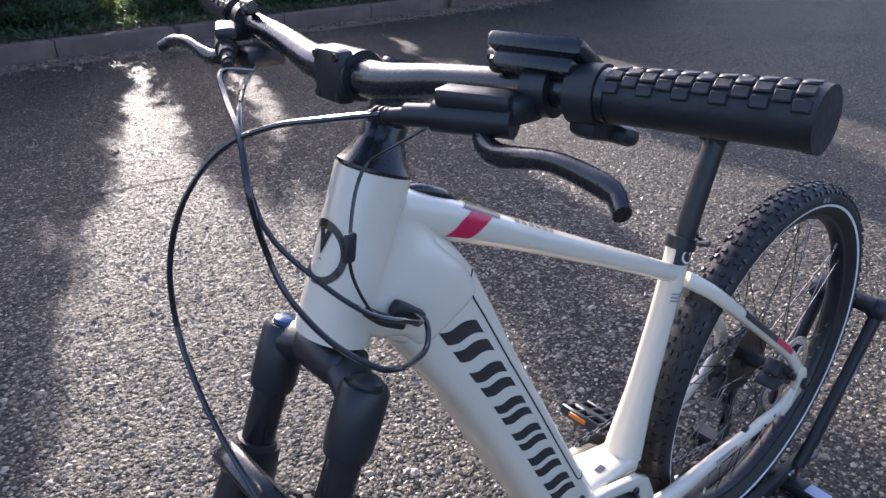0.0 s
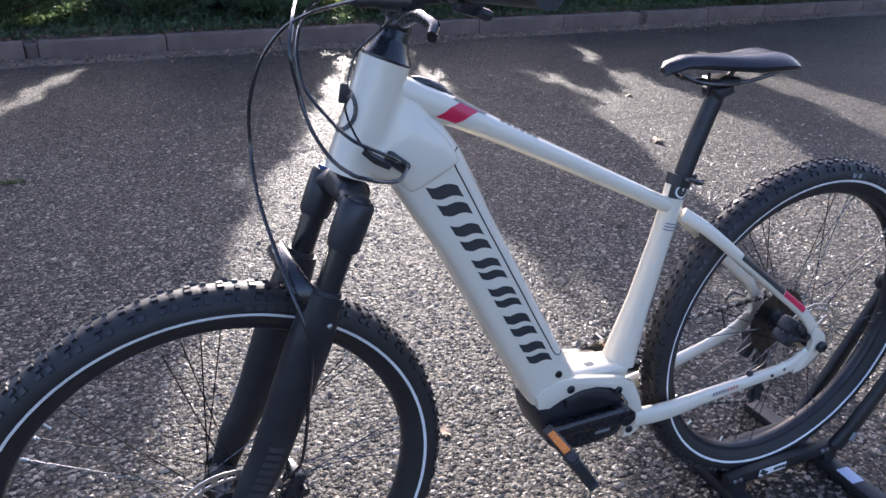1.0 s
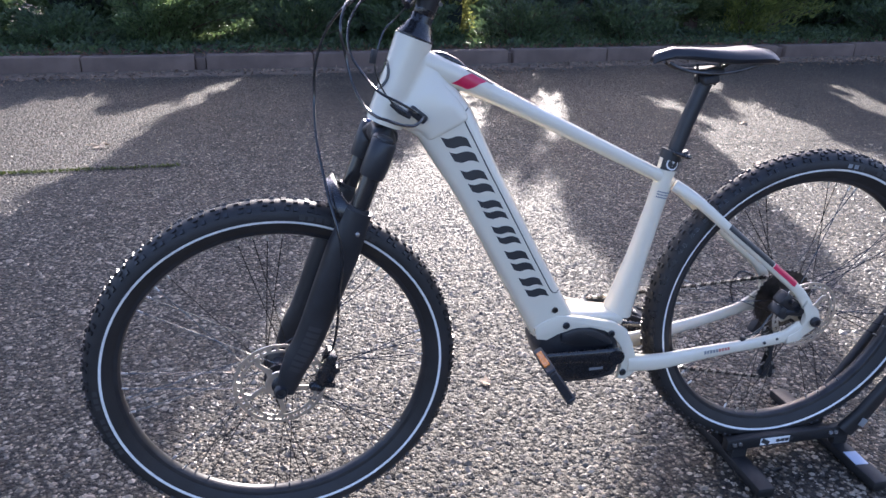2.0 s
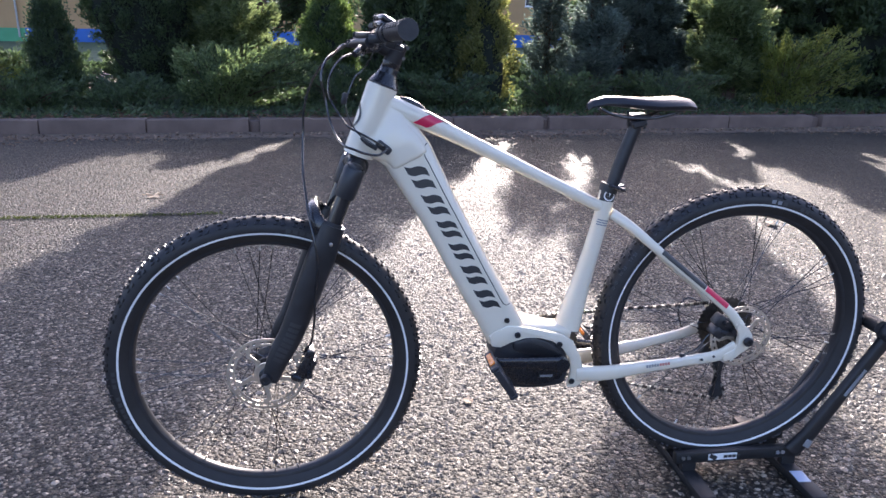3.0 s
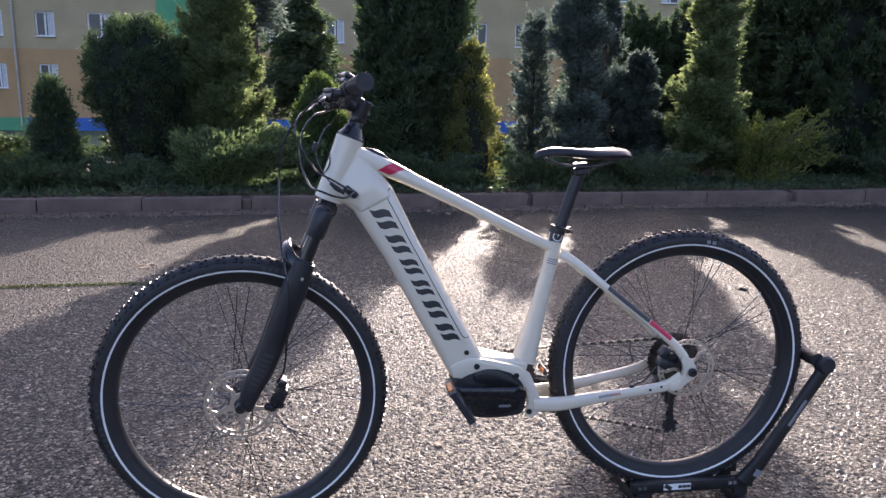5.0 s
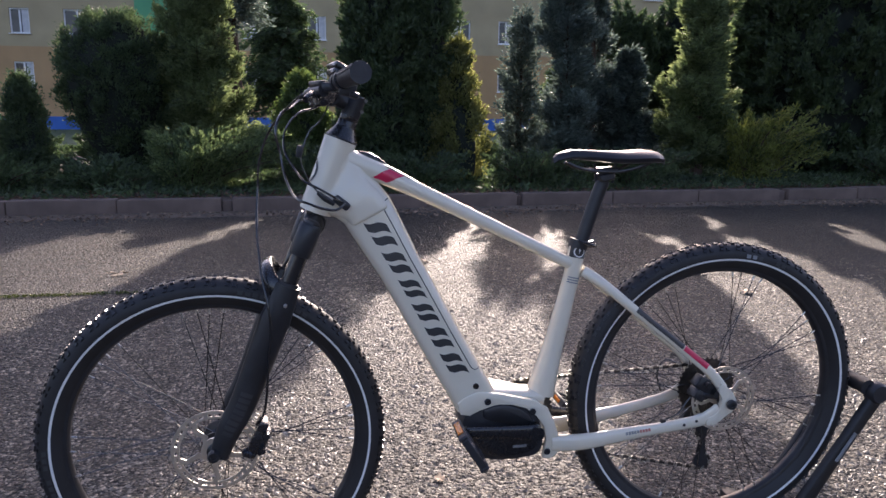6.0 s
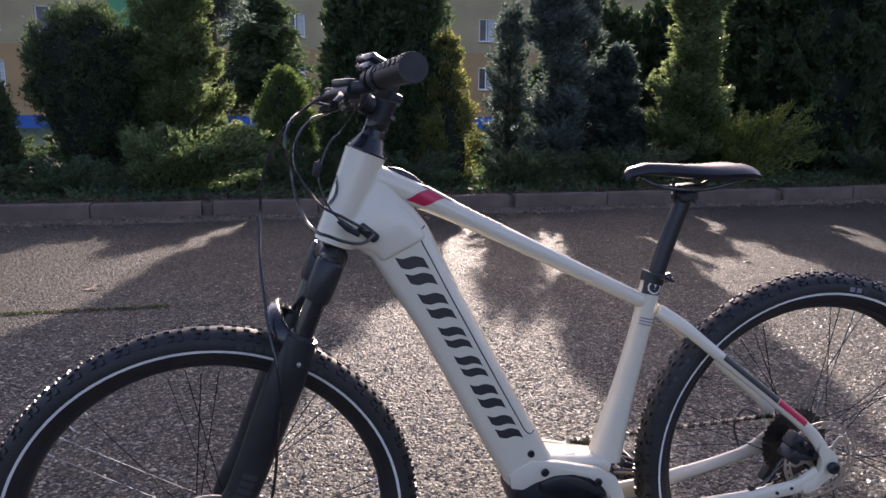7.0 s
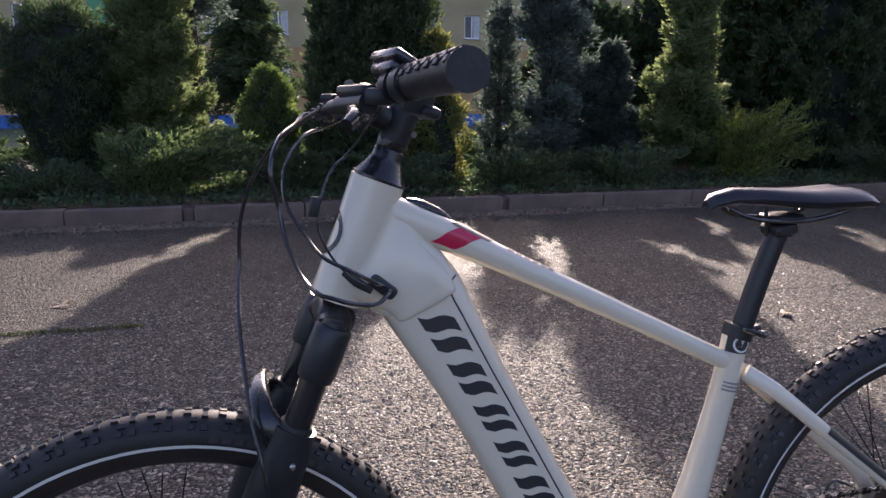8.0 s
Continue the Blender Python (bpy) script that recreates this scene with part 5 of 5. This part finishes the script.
for s in (-1, 1):
    for dz in (-0.016, 0.016):
        bm = rod(BM(), BC + Vector((-0.0225, s * 0.015, dz)), BC + Vector((-0.010, s * 0.015, dz)), 0.0034)
        part("stem_bolt", bm, DARKSTEEL, stem, "steel stem bolt")
    bm = rod(BM(), SC + AX * (s * 0.012) + Vector((0.021, -0.014, 0)), SC + AX * (s * 0.012) + Vector((0.021, 0.014, 0)), 0.004)
    part("stem_bolt", bm, DARKSTEEL, stem, "steel stem bolt")
part("stem_cap", lathe(BM(), [(0, 0.004), (0.006, 0.004), (0.0065, 0.002), (0.017, 0.003), (0.0185, 0.0), (0, 0.0)], 24, Matrix.Translation(SC + AX * 0.0215) @ Matrix.Rotation(math.atan2(AX.x, AX.z), 4, "Y") @ Matrix.Rotation(radians(90), 4, "X")), BLACK_GLOSS, stem)


def bar_at(y):
    """Centre of the handlebar at a distance across."""
    a = abs(y)
    rise = np.interp(a, [0, 0.05, 0.12, 0.2, 0.39], [0, 0, 0.011, 0.019, 0.028])
    back = np.interp(a, [0, 0.05, 0.12, 0.2, 0.37], [0, 0, 0.006, 0.013, 0.046])
    return Vector((BC.x + back, y, BC.z + rise))


pts = [bar_at(y) for y in (-0.363, -0.3, -0.2, -0.12, -0.05, 0, 0.05, 0.12, 0.2, 0.3, 0.363)]
part("handlebar", pipe(BM(), pts, [0.011, 0.011, 0.011, 0.0125, 0.0155, 0.0159, 0.0155, 0.0125, 0.011, 0.011, 0.011], 20, 6), BLACK_GLOSS, bike, "wide black riser handlebar")
for s in (-1, 1):
    a, b = bar_at(s * 0.252), bar_at(s * 0.362)
    g = Tube([a, b], [0.0156, 0.0170], p=2.0, up=(0, 0, 1))
    bm = BM()
    g.build(bm, 12, 24)
    rod(bm, g.at(0.985, 0, 0).lerp(g.centre(0.985), 1), g.centre(1.0) + Vector((0, s * 0.004, 0)), 0.0178, 24)
    grip = part("grip", bm, GRIPRUB, bike, "black rubber lock-on grip with raised blocks along its top")
    rb = BM()
    box(rb, (0.0094, 0.0072, 0.0024), Matrix(), 0.0009)
    ridge = mesh_of("ridge", rb, GRIPRUB)
    for i in range(11):
        for k in range(12):
            th = 2 * math.pi * (k + 0.5 * (i % 2)) / 12
            t_, la_, no_ = g.axes(0.5)
            out_ = la_ * math.cos(th) + no_ * math.sin(th)
            if out_.z < 0.30:
                continue
            q = Matrix.Translation(g.centre((i + 0.5) / 11) + out_ * (0.0163 + 0.00013 * i)) @ Matrix((t_, out_.cross(t_), out_)).transposed().to_4x4()
            part("ridge", ridge, None, grip, "", q)
    c = bar_at(s * 0.247)
    d = (b - a).normalized()
    part("grip_collar", rod(BM(), c - d * 0.006, c + d * 0.006, 0.0168, 24), BLACK_GLOSS, grip, "black clamp ring of the grip")
    # brake lever: clamp, master cylinder, blade
    c = bar_at(s * 0.206)
    bm = BM()
    rod(bm, c - d * 0.009, c + d * 0.009, 0.0175, 22)
    box(bm, (0.030, 0.020, 0.018), pose(c.x - 0.018, s * 0.202, c.z - 0.010), 0.005, 2)
    rod(bm, (c.x - 0.028, s * 0.208, c.z - 0.016), (c.x - 0.050, s * 0.158, c.z - 0.018), 0.0105, 18)
    rod(bm, (c.x - 0.050, s * 0.158, c.z - 0.018), (c.x - 0.058, s * 0.138, c.z - 0.020), 0.0080, 16)
    box(bm, (0.020, 0.052, 0.012), pose(c.x - 0.037, s * 0.183, c.z - 0.004, 0, 0, s * -24), 0.004, 2)
    br = part("brake_lever", bm, BLACK, bike, "black hydraulic brake lever")
    bm = BM()
    blade = [(c.x - 0.032, s * 0.186, c.z - 0.016), (c.x - 0.039, s * 0.192, c.z - 0.029), (c.x - 0.044, s * 0.208, c.z - 0.033), (c.x - 0.047, s * 0.230, c.z - 0.029), (c.x - 0.048, s * 0.258, c.z - 0.024), (c.x - 0.049, s * 0.286, c.z - 0.026), (c.x - 0.051, s * 0.304, c.z - 0.029), (c.x - 0.058, s * 0.315, c.z - 0.035)]
    Tube(smooth_line(blade, 5), [0.0075, 0.0085, 0.0080, 0.0068, 0.0064, 0.0068, 0.0072, 0.0060], [0.0065, 0.0070, 0.0062, 0.0056, 0.0054, 0.0056, 0.0060, 0.0050], p=2.2, up=(0, 0, 1)).build(bm, 30, 12)
    part("lever_blade", bm, BLACK_GLOSS, br, "glossy black lever blade")
    bm = BM()
    rod(bm, (c.x - 0.056, s * 0.142, c.z - 0.020), (c.x - 0.070, s * 0.112, c.z - 0.0235), 0.0062, 14, 0.0042)
    for q in range(3):
        yq = s * (0.118 + q * 0.004)
        rod(bm, (c.x - 0.0665 + q * 0.0016, yq, c.z - 0.0225), (c.x - 0.0665 + q * 0.0016, yq + 0.002, c.z - 0.0225), 0.0062, 14)
    part("hose_fitting", bm, RUBBER, br, "ribbed rubber hose boot")
    bm = BM()
    box(bm, (0.014, 0.012, 0.012), pose(c.x - 0.012, s * 0.178, c.z + 0.014), 0.003)
    rod(bm, (c.x - 0.012, s * 0.19, c.z + 0.018), (c.x - 0.012, s * 0.17, c.z + 0.018), 0.005)
    part("clamp_bolt", bm, DARKSTEEL, br)
# control display and switch by the near grip
c = bar_at(-0.195)
DM = pose(c.x + 0.006, -0.202, c.z + 0.021, 0, 30, 14)
bm = box(BM(), (0.044, 0.066, 0.011), DM, 0.004, 2)
box(bm, (0.036, 0.056, 0.012), DM @ pose(0, 0, -0.010), 0.004, 2)
box(bm, (0.022, 0.020, 0.034), pose(c.x + 0.004, -0.205, c.z + 0.004), 0.004)
disp = part("display", bm, BLACK_GLOSS, bike, "small black control display on the handlebar")
bm = box(BM(), (0.036, 0.054, 0.001), DM @ pose(0, 0, 0.006))
part("screen", bm, GLASS, disp, "dark glass screen")
bm = BM()
rod(bm, bar_at(-0.247), bar_at(-0.228), 0.0185, 22)
box(bm, (0.030, 0.022, 0.030), pose(c.x + 0.016, -0.238, c.z - 0.012, 0, 15, 0), 0.006, 2)
box(bm, (0.018, 0.028, 0.012), pose(c.x + 0.026, -0.245, c.z - 0.024, 0, 20, 0), 0.005, 2)
part("assist_switch", bm, PLASTIC, bike, "black push-button assist switch")
# gear shifter on the far side
c = bar_at(0.175)
bm = BM()
box(bm, (0.044, 0.038, 0.020), pose(c.x - 0.010, 0.165, c.z - 0.026), 0.007, 2)
pipe(bm, [(c.x + 0.004, 0.18, c.z - 0.030), (c.x + 0.022, 0.21, c.z - 0.036), (c.x + 0.034, 0.222, c.z - 0.036)], [0.005, 0.006, 0.007], 8, 4)
part("gear_shifter", bm, PLASTIC, bike, "black trigger shifter")

for ob in list(bike.children):
    if ob.name.split(".")[0] in ("stem", "handlebar", "grip", "brake_lever", "display", "assist_switch", "gear_shifter"):
        ob.matrix_basis = BAR_TURN

# ---- hoses and cables ----
cable_runs = {
    "front_brake_hose": ([(-0.509, -0.123, 1.097), (-0.525, -0.075, 1.086), (-0.542, -0.022, 1.072), (-0.566, 0.019, 1.049), (-0.593, 0.043, 1.006), (-0.61, 0.054, 0.951), (-0.614, 0.056, 0.896), (-0.616, 0.034, 0.853), (-0.614, 0.0, 0.811), (-0.608, -0.039, 0.774), (-0.602, -0.075, 0.739), (-0.591, -0.102, 0.692), (-0.585, -0.106, 0.634), (-0.592, -0.1, 0.57), (-0.598, -0.09, 0.5), (-0.608, -0.078, 0.44), (-0.626, -0.066, 0.412)], 0.0026),
    "rear_brake_hose": ([(-0.49, 0.105, 1.086), (-0.52, 0.105, 1.09), (-0.535, 0.069, 1.077), (-0.555, 0.004, 1.062), (-0.567, -0.027, 1.026), (-0.559, -0.024, 0.979), (-0.551, -0.039, 0.937), (-0.536, -0.075, 0.905), (-0.52, -0.115, 0.894), (-0.504, -0.123, 0.889), (-0.478, -0.109, 0.877), (-0.45, -0.092, 0.871), (-0.432, -0.069, 0.879), (-0.432, -0.05, 0.876)], 0.0027),
    "gear_cable": ([(-0.47, 0.145, 1.082), (-0.494, 0.12, 1.072), (-0.525, 0.068, 1.061), (-0.549, 0.017, 1.028), (-0.551, -0.017, 0.985), (-0.528, -0.049, 0.947), (-0.51, -0.091, 0.929), (-0.48, -0.101, 0.914), (-0.452, -0.088, 0.896), (-0.436, -0.055, 0.882)], 0.0024),
    "display_wire": ([(-0.452, -0.155, 1.108), (-0.463, -0.105, 1.072), (-0.48, -0.066, 1.044), (-0.496, -0.069, 1.03), (-0.509, -0.076, 1.002), (-0.516, -0.082, 0.968), (-0.504, -0.079, 0.933), (-0.483, -0.067, 0.904), (-0.461, -0.064, 0.887)], 0.0015),
    "rear_brake_pipe": ([(0.30, -0.066, 0.360), (0.335, -0.066, 0.374), (0.365, -0.055, 0.402), (0.392, -0.052, 0.425)], 0.0022),
    "shift_cable_loop": ([(0.36, 0.072, 0.375), (0.35, 0.078, 0.42), (0.372, 0.082, 0.452), (0.41, 0.08, 0.44)], 0.0024),
}
for nm, (pts, r_) in cable_runs.items():
    part(nm, pipe(BM(), pts, r_, 8, 7), HOSE, bike, "thin black cable")
bm = BM()
pipe(bm, [(-0.485, -0.050, 0.902), (-0.470, -0.056, 0.890), (-0.452, -0.060, 0.879)], [0.0045, 0.0062, 0.0045], 10, 4)
part("cable_sleeve", bm, RUBBER, bike, "rubber sleeve joining the cables")
bm = box(BM(), (0.007, 0.008, 0.008), pose(-0.5555, -0.096, 0.677, 0, 24, 0), 0.002)
part("hose_clip", bm, STEEL, bike, "small pale hose clip on the fork")

# ---- cranks, chain, rear gear ----
BB = Vector((-0.012, 0, 0.356))
for s in (-1, 1):
    bm = BM()
    end = BB + Vector((-0.168 if s < 0 else 0.178, s * 0.093 if s < 0 else 0.103, 0.018 if s < 0 else -0.048))
    Tube([BB + Vector((0, s * 0.078, 0)), BB.lerp(end, 0.5) + Vector((0, s * 0.036, 0)), end], [0.0075, 0.0065, 0.006], [0.019, 0.0135, 0.0125], p=2.4).build(bm, 10, 18)
    rod(bm, BB + Vector((0, s * 0.055, 0)), BB + Vector((0, s * 0.088, 0)), 0.017, 24)
    rod(bm, end + Vector((0, -s * 0.007, 0)), end + Vector((0, s * 0.008, 0)), 0.0125, 20)
    part("crank", bm, BLACK_GLOSS, bike, "black crank arm")
    bm = BM()
    pc = end + Vector((0, s * 0.062 if s < 0 else 0.072, 0))
    rod(bm, end, pc + Vector((0, s * 0.04, 0)), 0.0055, 10)
    tilt = 57 if s < 0 else 22
    q = Matrix.Translation(pc) @ Matrix.Rotation(radians(tilt), 4, "Y")
    box(bm, (0.022, 0.084, 0.018), q, 0.004)
    pd = part("pedal", bm, PLASTIC, bike, "black resin platform pedal")
    for sx in (-1, 1):
        part("pedal_rail", box(BM(), (0.010, 0.088, 0.020), q @ pose(sx * 0.042, 0, 0), 0.003), PLASTIC, pd)
        part("pedal_reflector", box(BM(), (0.003, 0.052 if s < 0 else 0.040, 0.013 if s < 0 else 0.009), q @ pose(sx * 0.0482, 0, 0), 0.001), ORANGE, pd, "amber pedal reflector")
    for sy in (-0.040, -0.012, 0.012, 0.040):
        part("pedal_bar", box(BM(), (0.076, 0.008, 0.016), q @ pose(0, sy, 0), 0.002), PLASTIC, pd)
# chain ring, chain as single links, derailleur
bm = BM()
pr = []
for t in range(38 * 4):
    a = 2 * math.pi * t / (38 * 4)
    rr = 0.0755 + (0.003 if t % 4 in (1, 2) else -0.001)
    pr.append((BB.x + rr * math.cos(a), BB.z + rr * math.sin(a)))
plate(bm, pr, 0.048, 0.051)
part("chain_ring", bm, BLACK, bike, "black toothed chain ring")
loop = []


def arc(c, r_, a0, a1, y, n=14):
    return [Vector((c[0] + r_ * math.cos(a0 + (a1 - a0) * k / n), y, c[1] + r_ * math.sin(a0 + (a1 - a0) * k / n))) for k in range(n + 1)]


loop += arc((BB.x, BB.z), 0.0775, radians(265), radians(92), 0.0495, 24)
loop += arc((0.455, 0.40), 0.0535, radians(98), radians(-35), 0.045, 14)
loop += arc((0.466, 0.285), 0.022, radians(60), radians(200), 0.047, 8)
loop += arc((0.470, 0.190), 0.022, radians(10), radians(-100), 0.048, 8)
loop.append(loop[0].copy())
acc = [0.0]
for a, b in zip(loop, loop[1:]):
    acc.append(acc[-1] + (b - a).length)
vs, fs = [], []
pitch = 0.0127
nlinks = int(acc[-1] / pitch)
i = 0
for k in range(nlinks):
    s0 = k * pitch
    while acc[i + 1] < s0:
        i += 1
    w_ = (s0 - acc[i]) / (acc[i + 1] - acc[i])
    p0 = loop[i].lerp(loop[i + 1], w_)
    t = (loop[i + 1] - loop[i]).normalized()
    side = Vector((0, 1, 0))
    up = t.cross(side)
    wide = 0.0030 if k % 2 else 0.0018
    for sgn in (-1, 1):
        b0 = len(vs)
        for du, hh in ((0, 0.0047), (0.3, 0.0026), (0.7, 0.0026), (1, 0.0047)):
            for yy in (wide * sgn, (wide + 0.0010) * sgn):
                for uu in (-hh, hh):
                    vs.append(tuple(p0 + t * (du * pitch * 1.15 - pitch * 0.08) + side * yy + up * uu))
        for q in range(3):
            a = b0 + q * 4
            fs += [(a, a + 1, a + 5, a + 4), (a + 2, a + 6, a + 7, a + 3), (a, a + 4, a + 6, a + 2), (a + 1, a + 3, a + 7, a + 5)]
        fs += [(b0, b0 + 2, b0 + 3, b0 + 1), (b0 + 12, b0 + 13, b0 + 15, b0 + 14)]
chain_mesh = raw_mesh("chain", vs, fs, STEEL)
chain_mesh.materials.append(DARKSTEEL)
for f in chain_mesh.polygons:
    f.material_index = (f.index // 28) % 2
part("chain", chain_mesh, None, bike, "steel roller chain")
bm = BM()
box(bm, (0.034, 0.030, 0.046), pose(0.452, 0.078, 0.330, 0, -20, 0), 0.008, 2)
box(bm, (0.026, 0.024, 0.06), pose(0.438, 0.066, 0.318, 0, 30, 0), 0.006, 2)
box(bm, (0.020, 0.014, 0.03), pose(0.462, 0.086, 0.372, 0, 0, 0), 0.004)
part("derailleur", bm, PLASTIC, bike, "black rear derailleur")
for y in (0.041, 0.055):
    bm = plate(BM(), round_outline([(0.456, 0.300), (0.474, 0.299), (0.479, 0.28), (0.4755, 0.245), (0.480, 0.205), (0.480, 0.184), (0.470, 0.176), (0.460, 0.184), (0.460, 0.205), (0.4655, 0.245), (0.457, 0.28)], 3), y, y + 0.002)
    part("derailleur_cage", bm, BLACK, bike, "black derailleur cage plate")
for x, z in ((0.466, 0.285), (0.470, 0.190)):
    pr = []
    for t in range(44):
        a = 2 * math.pi * t / 44
        rr = 0.0205 + (0.0022 if t % 4 in (1, 2) else -0.0005)
        pr.append((x + rr * math.cos(a), z + rr * math.sin(a)))
    part("jockey_wheel", plate(BM(), pr, 0.0455, 0.0515), PLASTIC, bike, "black jockey wheel")
bm = BM()
box(bm, (0.060, 0.034, 0.032), pose(0.405, -0.055, 0.436, 0, 36, 0), 0.007, 2)
box(bm, (0.030, 0.040, 0.026), pose(0.388, -0.052, 0.416, 0, 36, 0), 0.006, 2)
box(bm, (0.050, 0.016, 0.014), pose(0.415, -0.066, 0.415, 0, 10, 0), 0.004)
rod(bm, (0.40, -0.085, 0.445), (0.40, -0.03, 0.445), 0.007)
rod(bm, (0.42, -0.085, 0.425), (0.42, -0.03, 0.425), 0.007)
part("brake_caliper", bm, BLACK, bike, "black rear brake caliper")
bm = BM()
box(bm, (0.012, 0.010, 0.012), pose(0.30, -0.066, 0.358, 0, 5, 0), 0.002)
part("hose_clip", bm, BLACK, bike)
for x in (0.345, 0.375):
    part("bolt", lathe(BM(), [(0, 0), (0.0036, 0), (0.0034, -0.0022), (0, -0.0022)], 12, pose(x, -0.0815, 0.352 + (x - 0.345) * 0.25)), BLACK, bike)

# ---- floor stand that holds the rear wheel ----
stand = thing("bicycle_stand", "black steel bicycle floor stand gripping the rear tyre", "stand", (0.55, 0, 0))
SI = Matrix.Translation((-0.55, 0, 0))


def spart(name, bm, mat, label=""):
    bmesh.ops.transform(bm, matrix=SI, verts=bm.verts[:])
    return part(name, bm, mat, stand, label)


for s in (-1, 1):
    bm = BM()
    box(bm, (0.36, 0.022, 0.032), pose(0.505, s * 0.044, 0.067), 0.004, 2)
    spart("base_rail", bm, STANDBLACK, "black steel base rail")
    bm = BM()
    Tube([(0.650, s * 0.055, 0.070), (0.690, s * 0.058, 0.120), (0.780, s * 0.062, 0.270), (0.862, s * 0.064, 0.404)], [0.012, 0.012, 0.012, 0.013], [0.024, 0.019, 0.017, 0.018], p=3.0).build(bm, 12, 14)
    spart("arm", bm, STANDBLACK, "black steel arm beside the tyre")
    bm = BM()
    Tube([(0.762, s * 0.0745, 0.240), (0.806, s * 0.0765, 0.313)], [0.0012, 0.0012], [0.005, 0.005], p=4).build(bm, 2, 8)
    spart("marking", bm, GREYMARK if s < 0 else BLACK, "pale marking on the arm")
    bm = lathe(BM(), [(0, 0.019), (0.021, 0.019), (0.026, 0.012), (0.026, -0.012), (0.021, -0.019), (0, -0.019)], 24, pose(0.858, s * 0.064, 0.412))
    spart("pivot_knob", bm, PLASTIC, "black pivot knob")
    tg = box(BM(), (0.020, 0.0015, 0.022), pose(0.684, s * 0.0712, 0.100, 0, 28, 0), 0.0004)
    spart("label", tg, GREYMARK, "small grey label on the arm")
    for x in (0.345, 0.36, 0.612, 0.627):
        bm = lathe(BM(), [(0, 0), (0.0055, 0), (0.0048, s * 0.004), (0, s * 0.004)], 12, pose(x, s * 0.055, 0.069))
        spart("bolt", bm, STEEL, "bright bolt head")
bm = BM()
rod(bm, (0.838, -0.062, 0.424), (0.838, 0.062, 0.424), 0.019, 20)
spart("roller", bm, RUBBER, "black rubber roller behind the tyre")
for fx, fw in ((0.650, 0.40), (0.365, 0.34)):
    bm = box(BM(), (0.045, fw, 0.026), pose(fx, 0.0, 0.0165), 0.006, 2)
    for s in (-1, 1):
        box(bm, (0.040, 0.020, 0.028), pose(fx, s * 0.044, 0.0405), 0.002)
    spart("cross_foot", bm, STANDBLACK, "black steel cross foot on the asphalt")
bm = box(BM(), (0.034, 0.048, 0.0012), pose(0.648, -0.112, 0.0300, 0, 0, -4), 0.0003)
spart("label", bm, PAPER, "pale blue label on the cross foot")
bm = box(BM(), (0.26, 0.066, 0.006), pose(0.465, 0, 0.0405), 0.001)
spart("tyre_tray", bm, STANDBLACK, "shallow black tray under the tyre")
bm = BM()
box(bm, (0.080, 0.0015, 0.018), pose(0.455, -0.0562, 0.068))
spart("label", bm, STRIPE, "white label plate on the base rail")
for k in range(4):
    bm = box(BM(), (0.010, 0.0015, 0.008), pose(0.463 + k * 0.012, -0.0572, 0.068))
    spart("marking", bm, DECAL)
bm = box(BM(), (0.022, 0.0015, 0.012), pose(0.428, -0.0572, 0.068, 0, 30, 0))
spart("marking", bm, DECAL)

# ---- small things on the asphalt ----

def fallen_leaf(x, y, size, turn, seed):
    r = random.Random(seed)
    bm = BM()
    lobes = 5
    pts = []
    for k in range(40):
        a = 2 * math.pi * k / 40
        rr = size * (0.42 + 0.28 * abs(math.cos(lobes * a / 2)) ** 1.5 + r.uniform(-0.03, 0.03))
        pts.append((rr * math.cos(a), rr * math.sin(a) * 0.8))
    c = bm.verts.new((0, 0, 0.008))
    ring = [bm.verts.new((px_, py_, 0.006 + 0.03 * noise.noise(Vector((px_ * 18, py_ * 18, seed))) + 0.10 * (px_ * px_ + py_ * py_) / size)) for px_, py_ in pts]
    for k in range(40):
        bm.faces.new((c, ring[k], ring[(k + 1) % 40]))
    pipe(bm, [(0, 0, 0.008), (-size * 0.6, size * 0.1, 0.010), (-size * 0.95, size * 0.2, 0.014)], [0.0015, 0.001], 5, 3)
    lowest = min(v.co.z for v in bm.verts)
    bmesh.ops.translate(bm, verts=bm.verts[:], vec=(0, 0, -lowest))
    ob = new("fallen_leaf", mesh_of("fallen_leaf", bm, DRYLEAF))
    ob.matrix_world = pose(x, y, 0.0005, 0, 0, turn)
    return tagged(ob, "curled dry pale brown leaf on the asphalt", "leaf", "fallen leaves on the asphalt")


for k, (x, y, sz, tn) in enumerate(((-1.843, 3.447, 0.085, 10), (2.10, 2.415, 0.08, 60), (-3.3, 2.2, 0.04, 30), (0.25, 3.6, 0.05, 120), (2.7, 3.5, 0.045, 200), (-0.15, 0.42, 0.03, 80), (1.1, 1.4, 0.035, 20))):
    fallen_leaf(x, y, sz, tn, k)
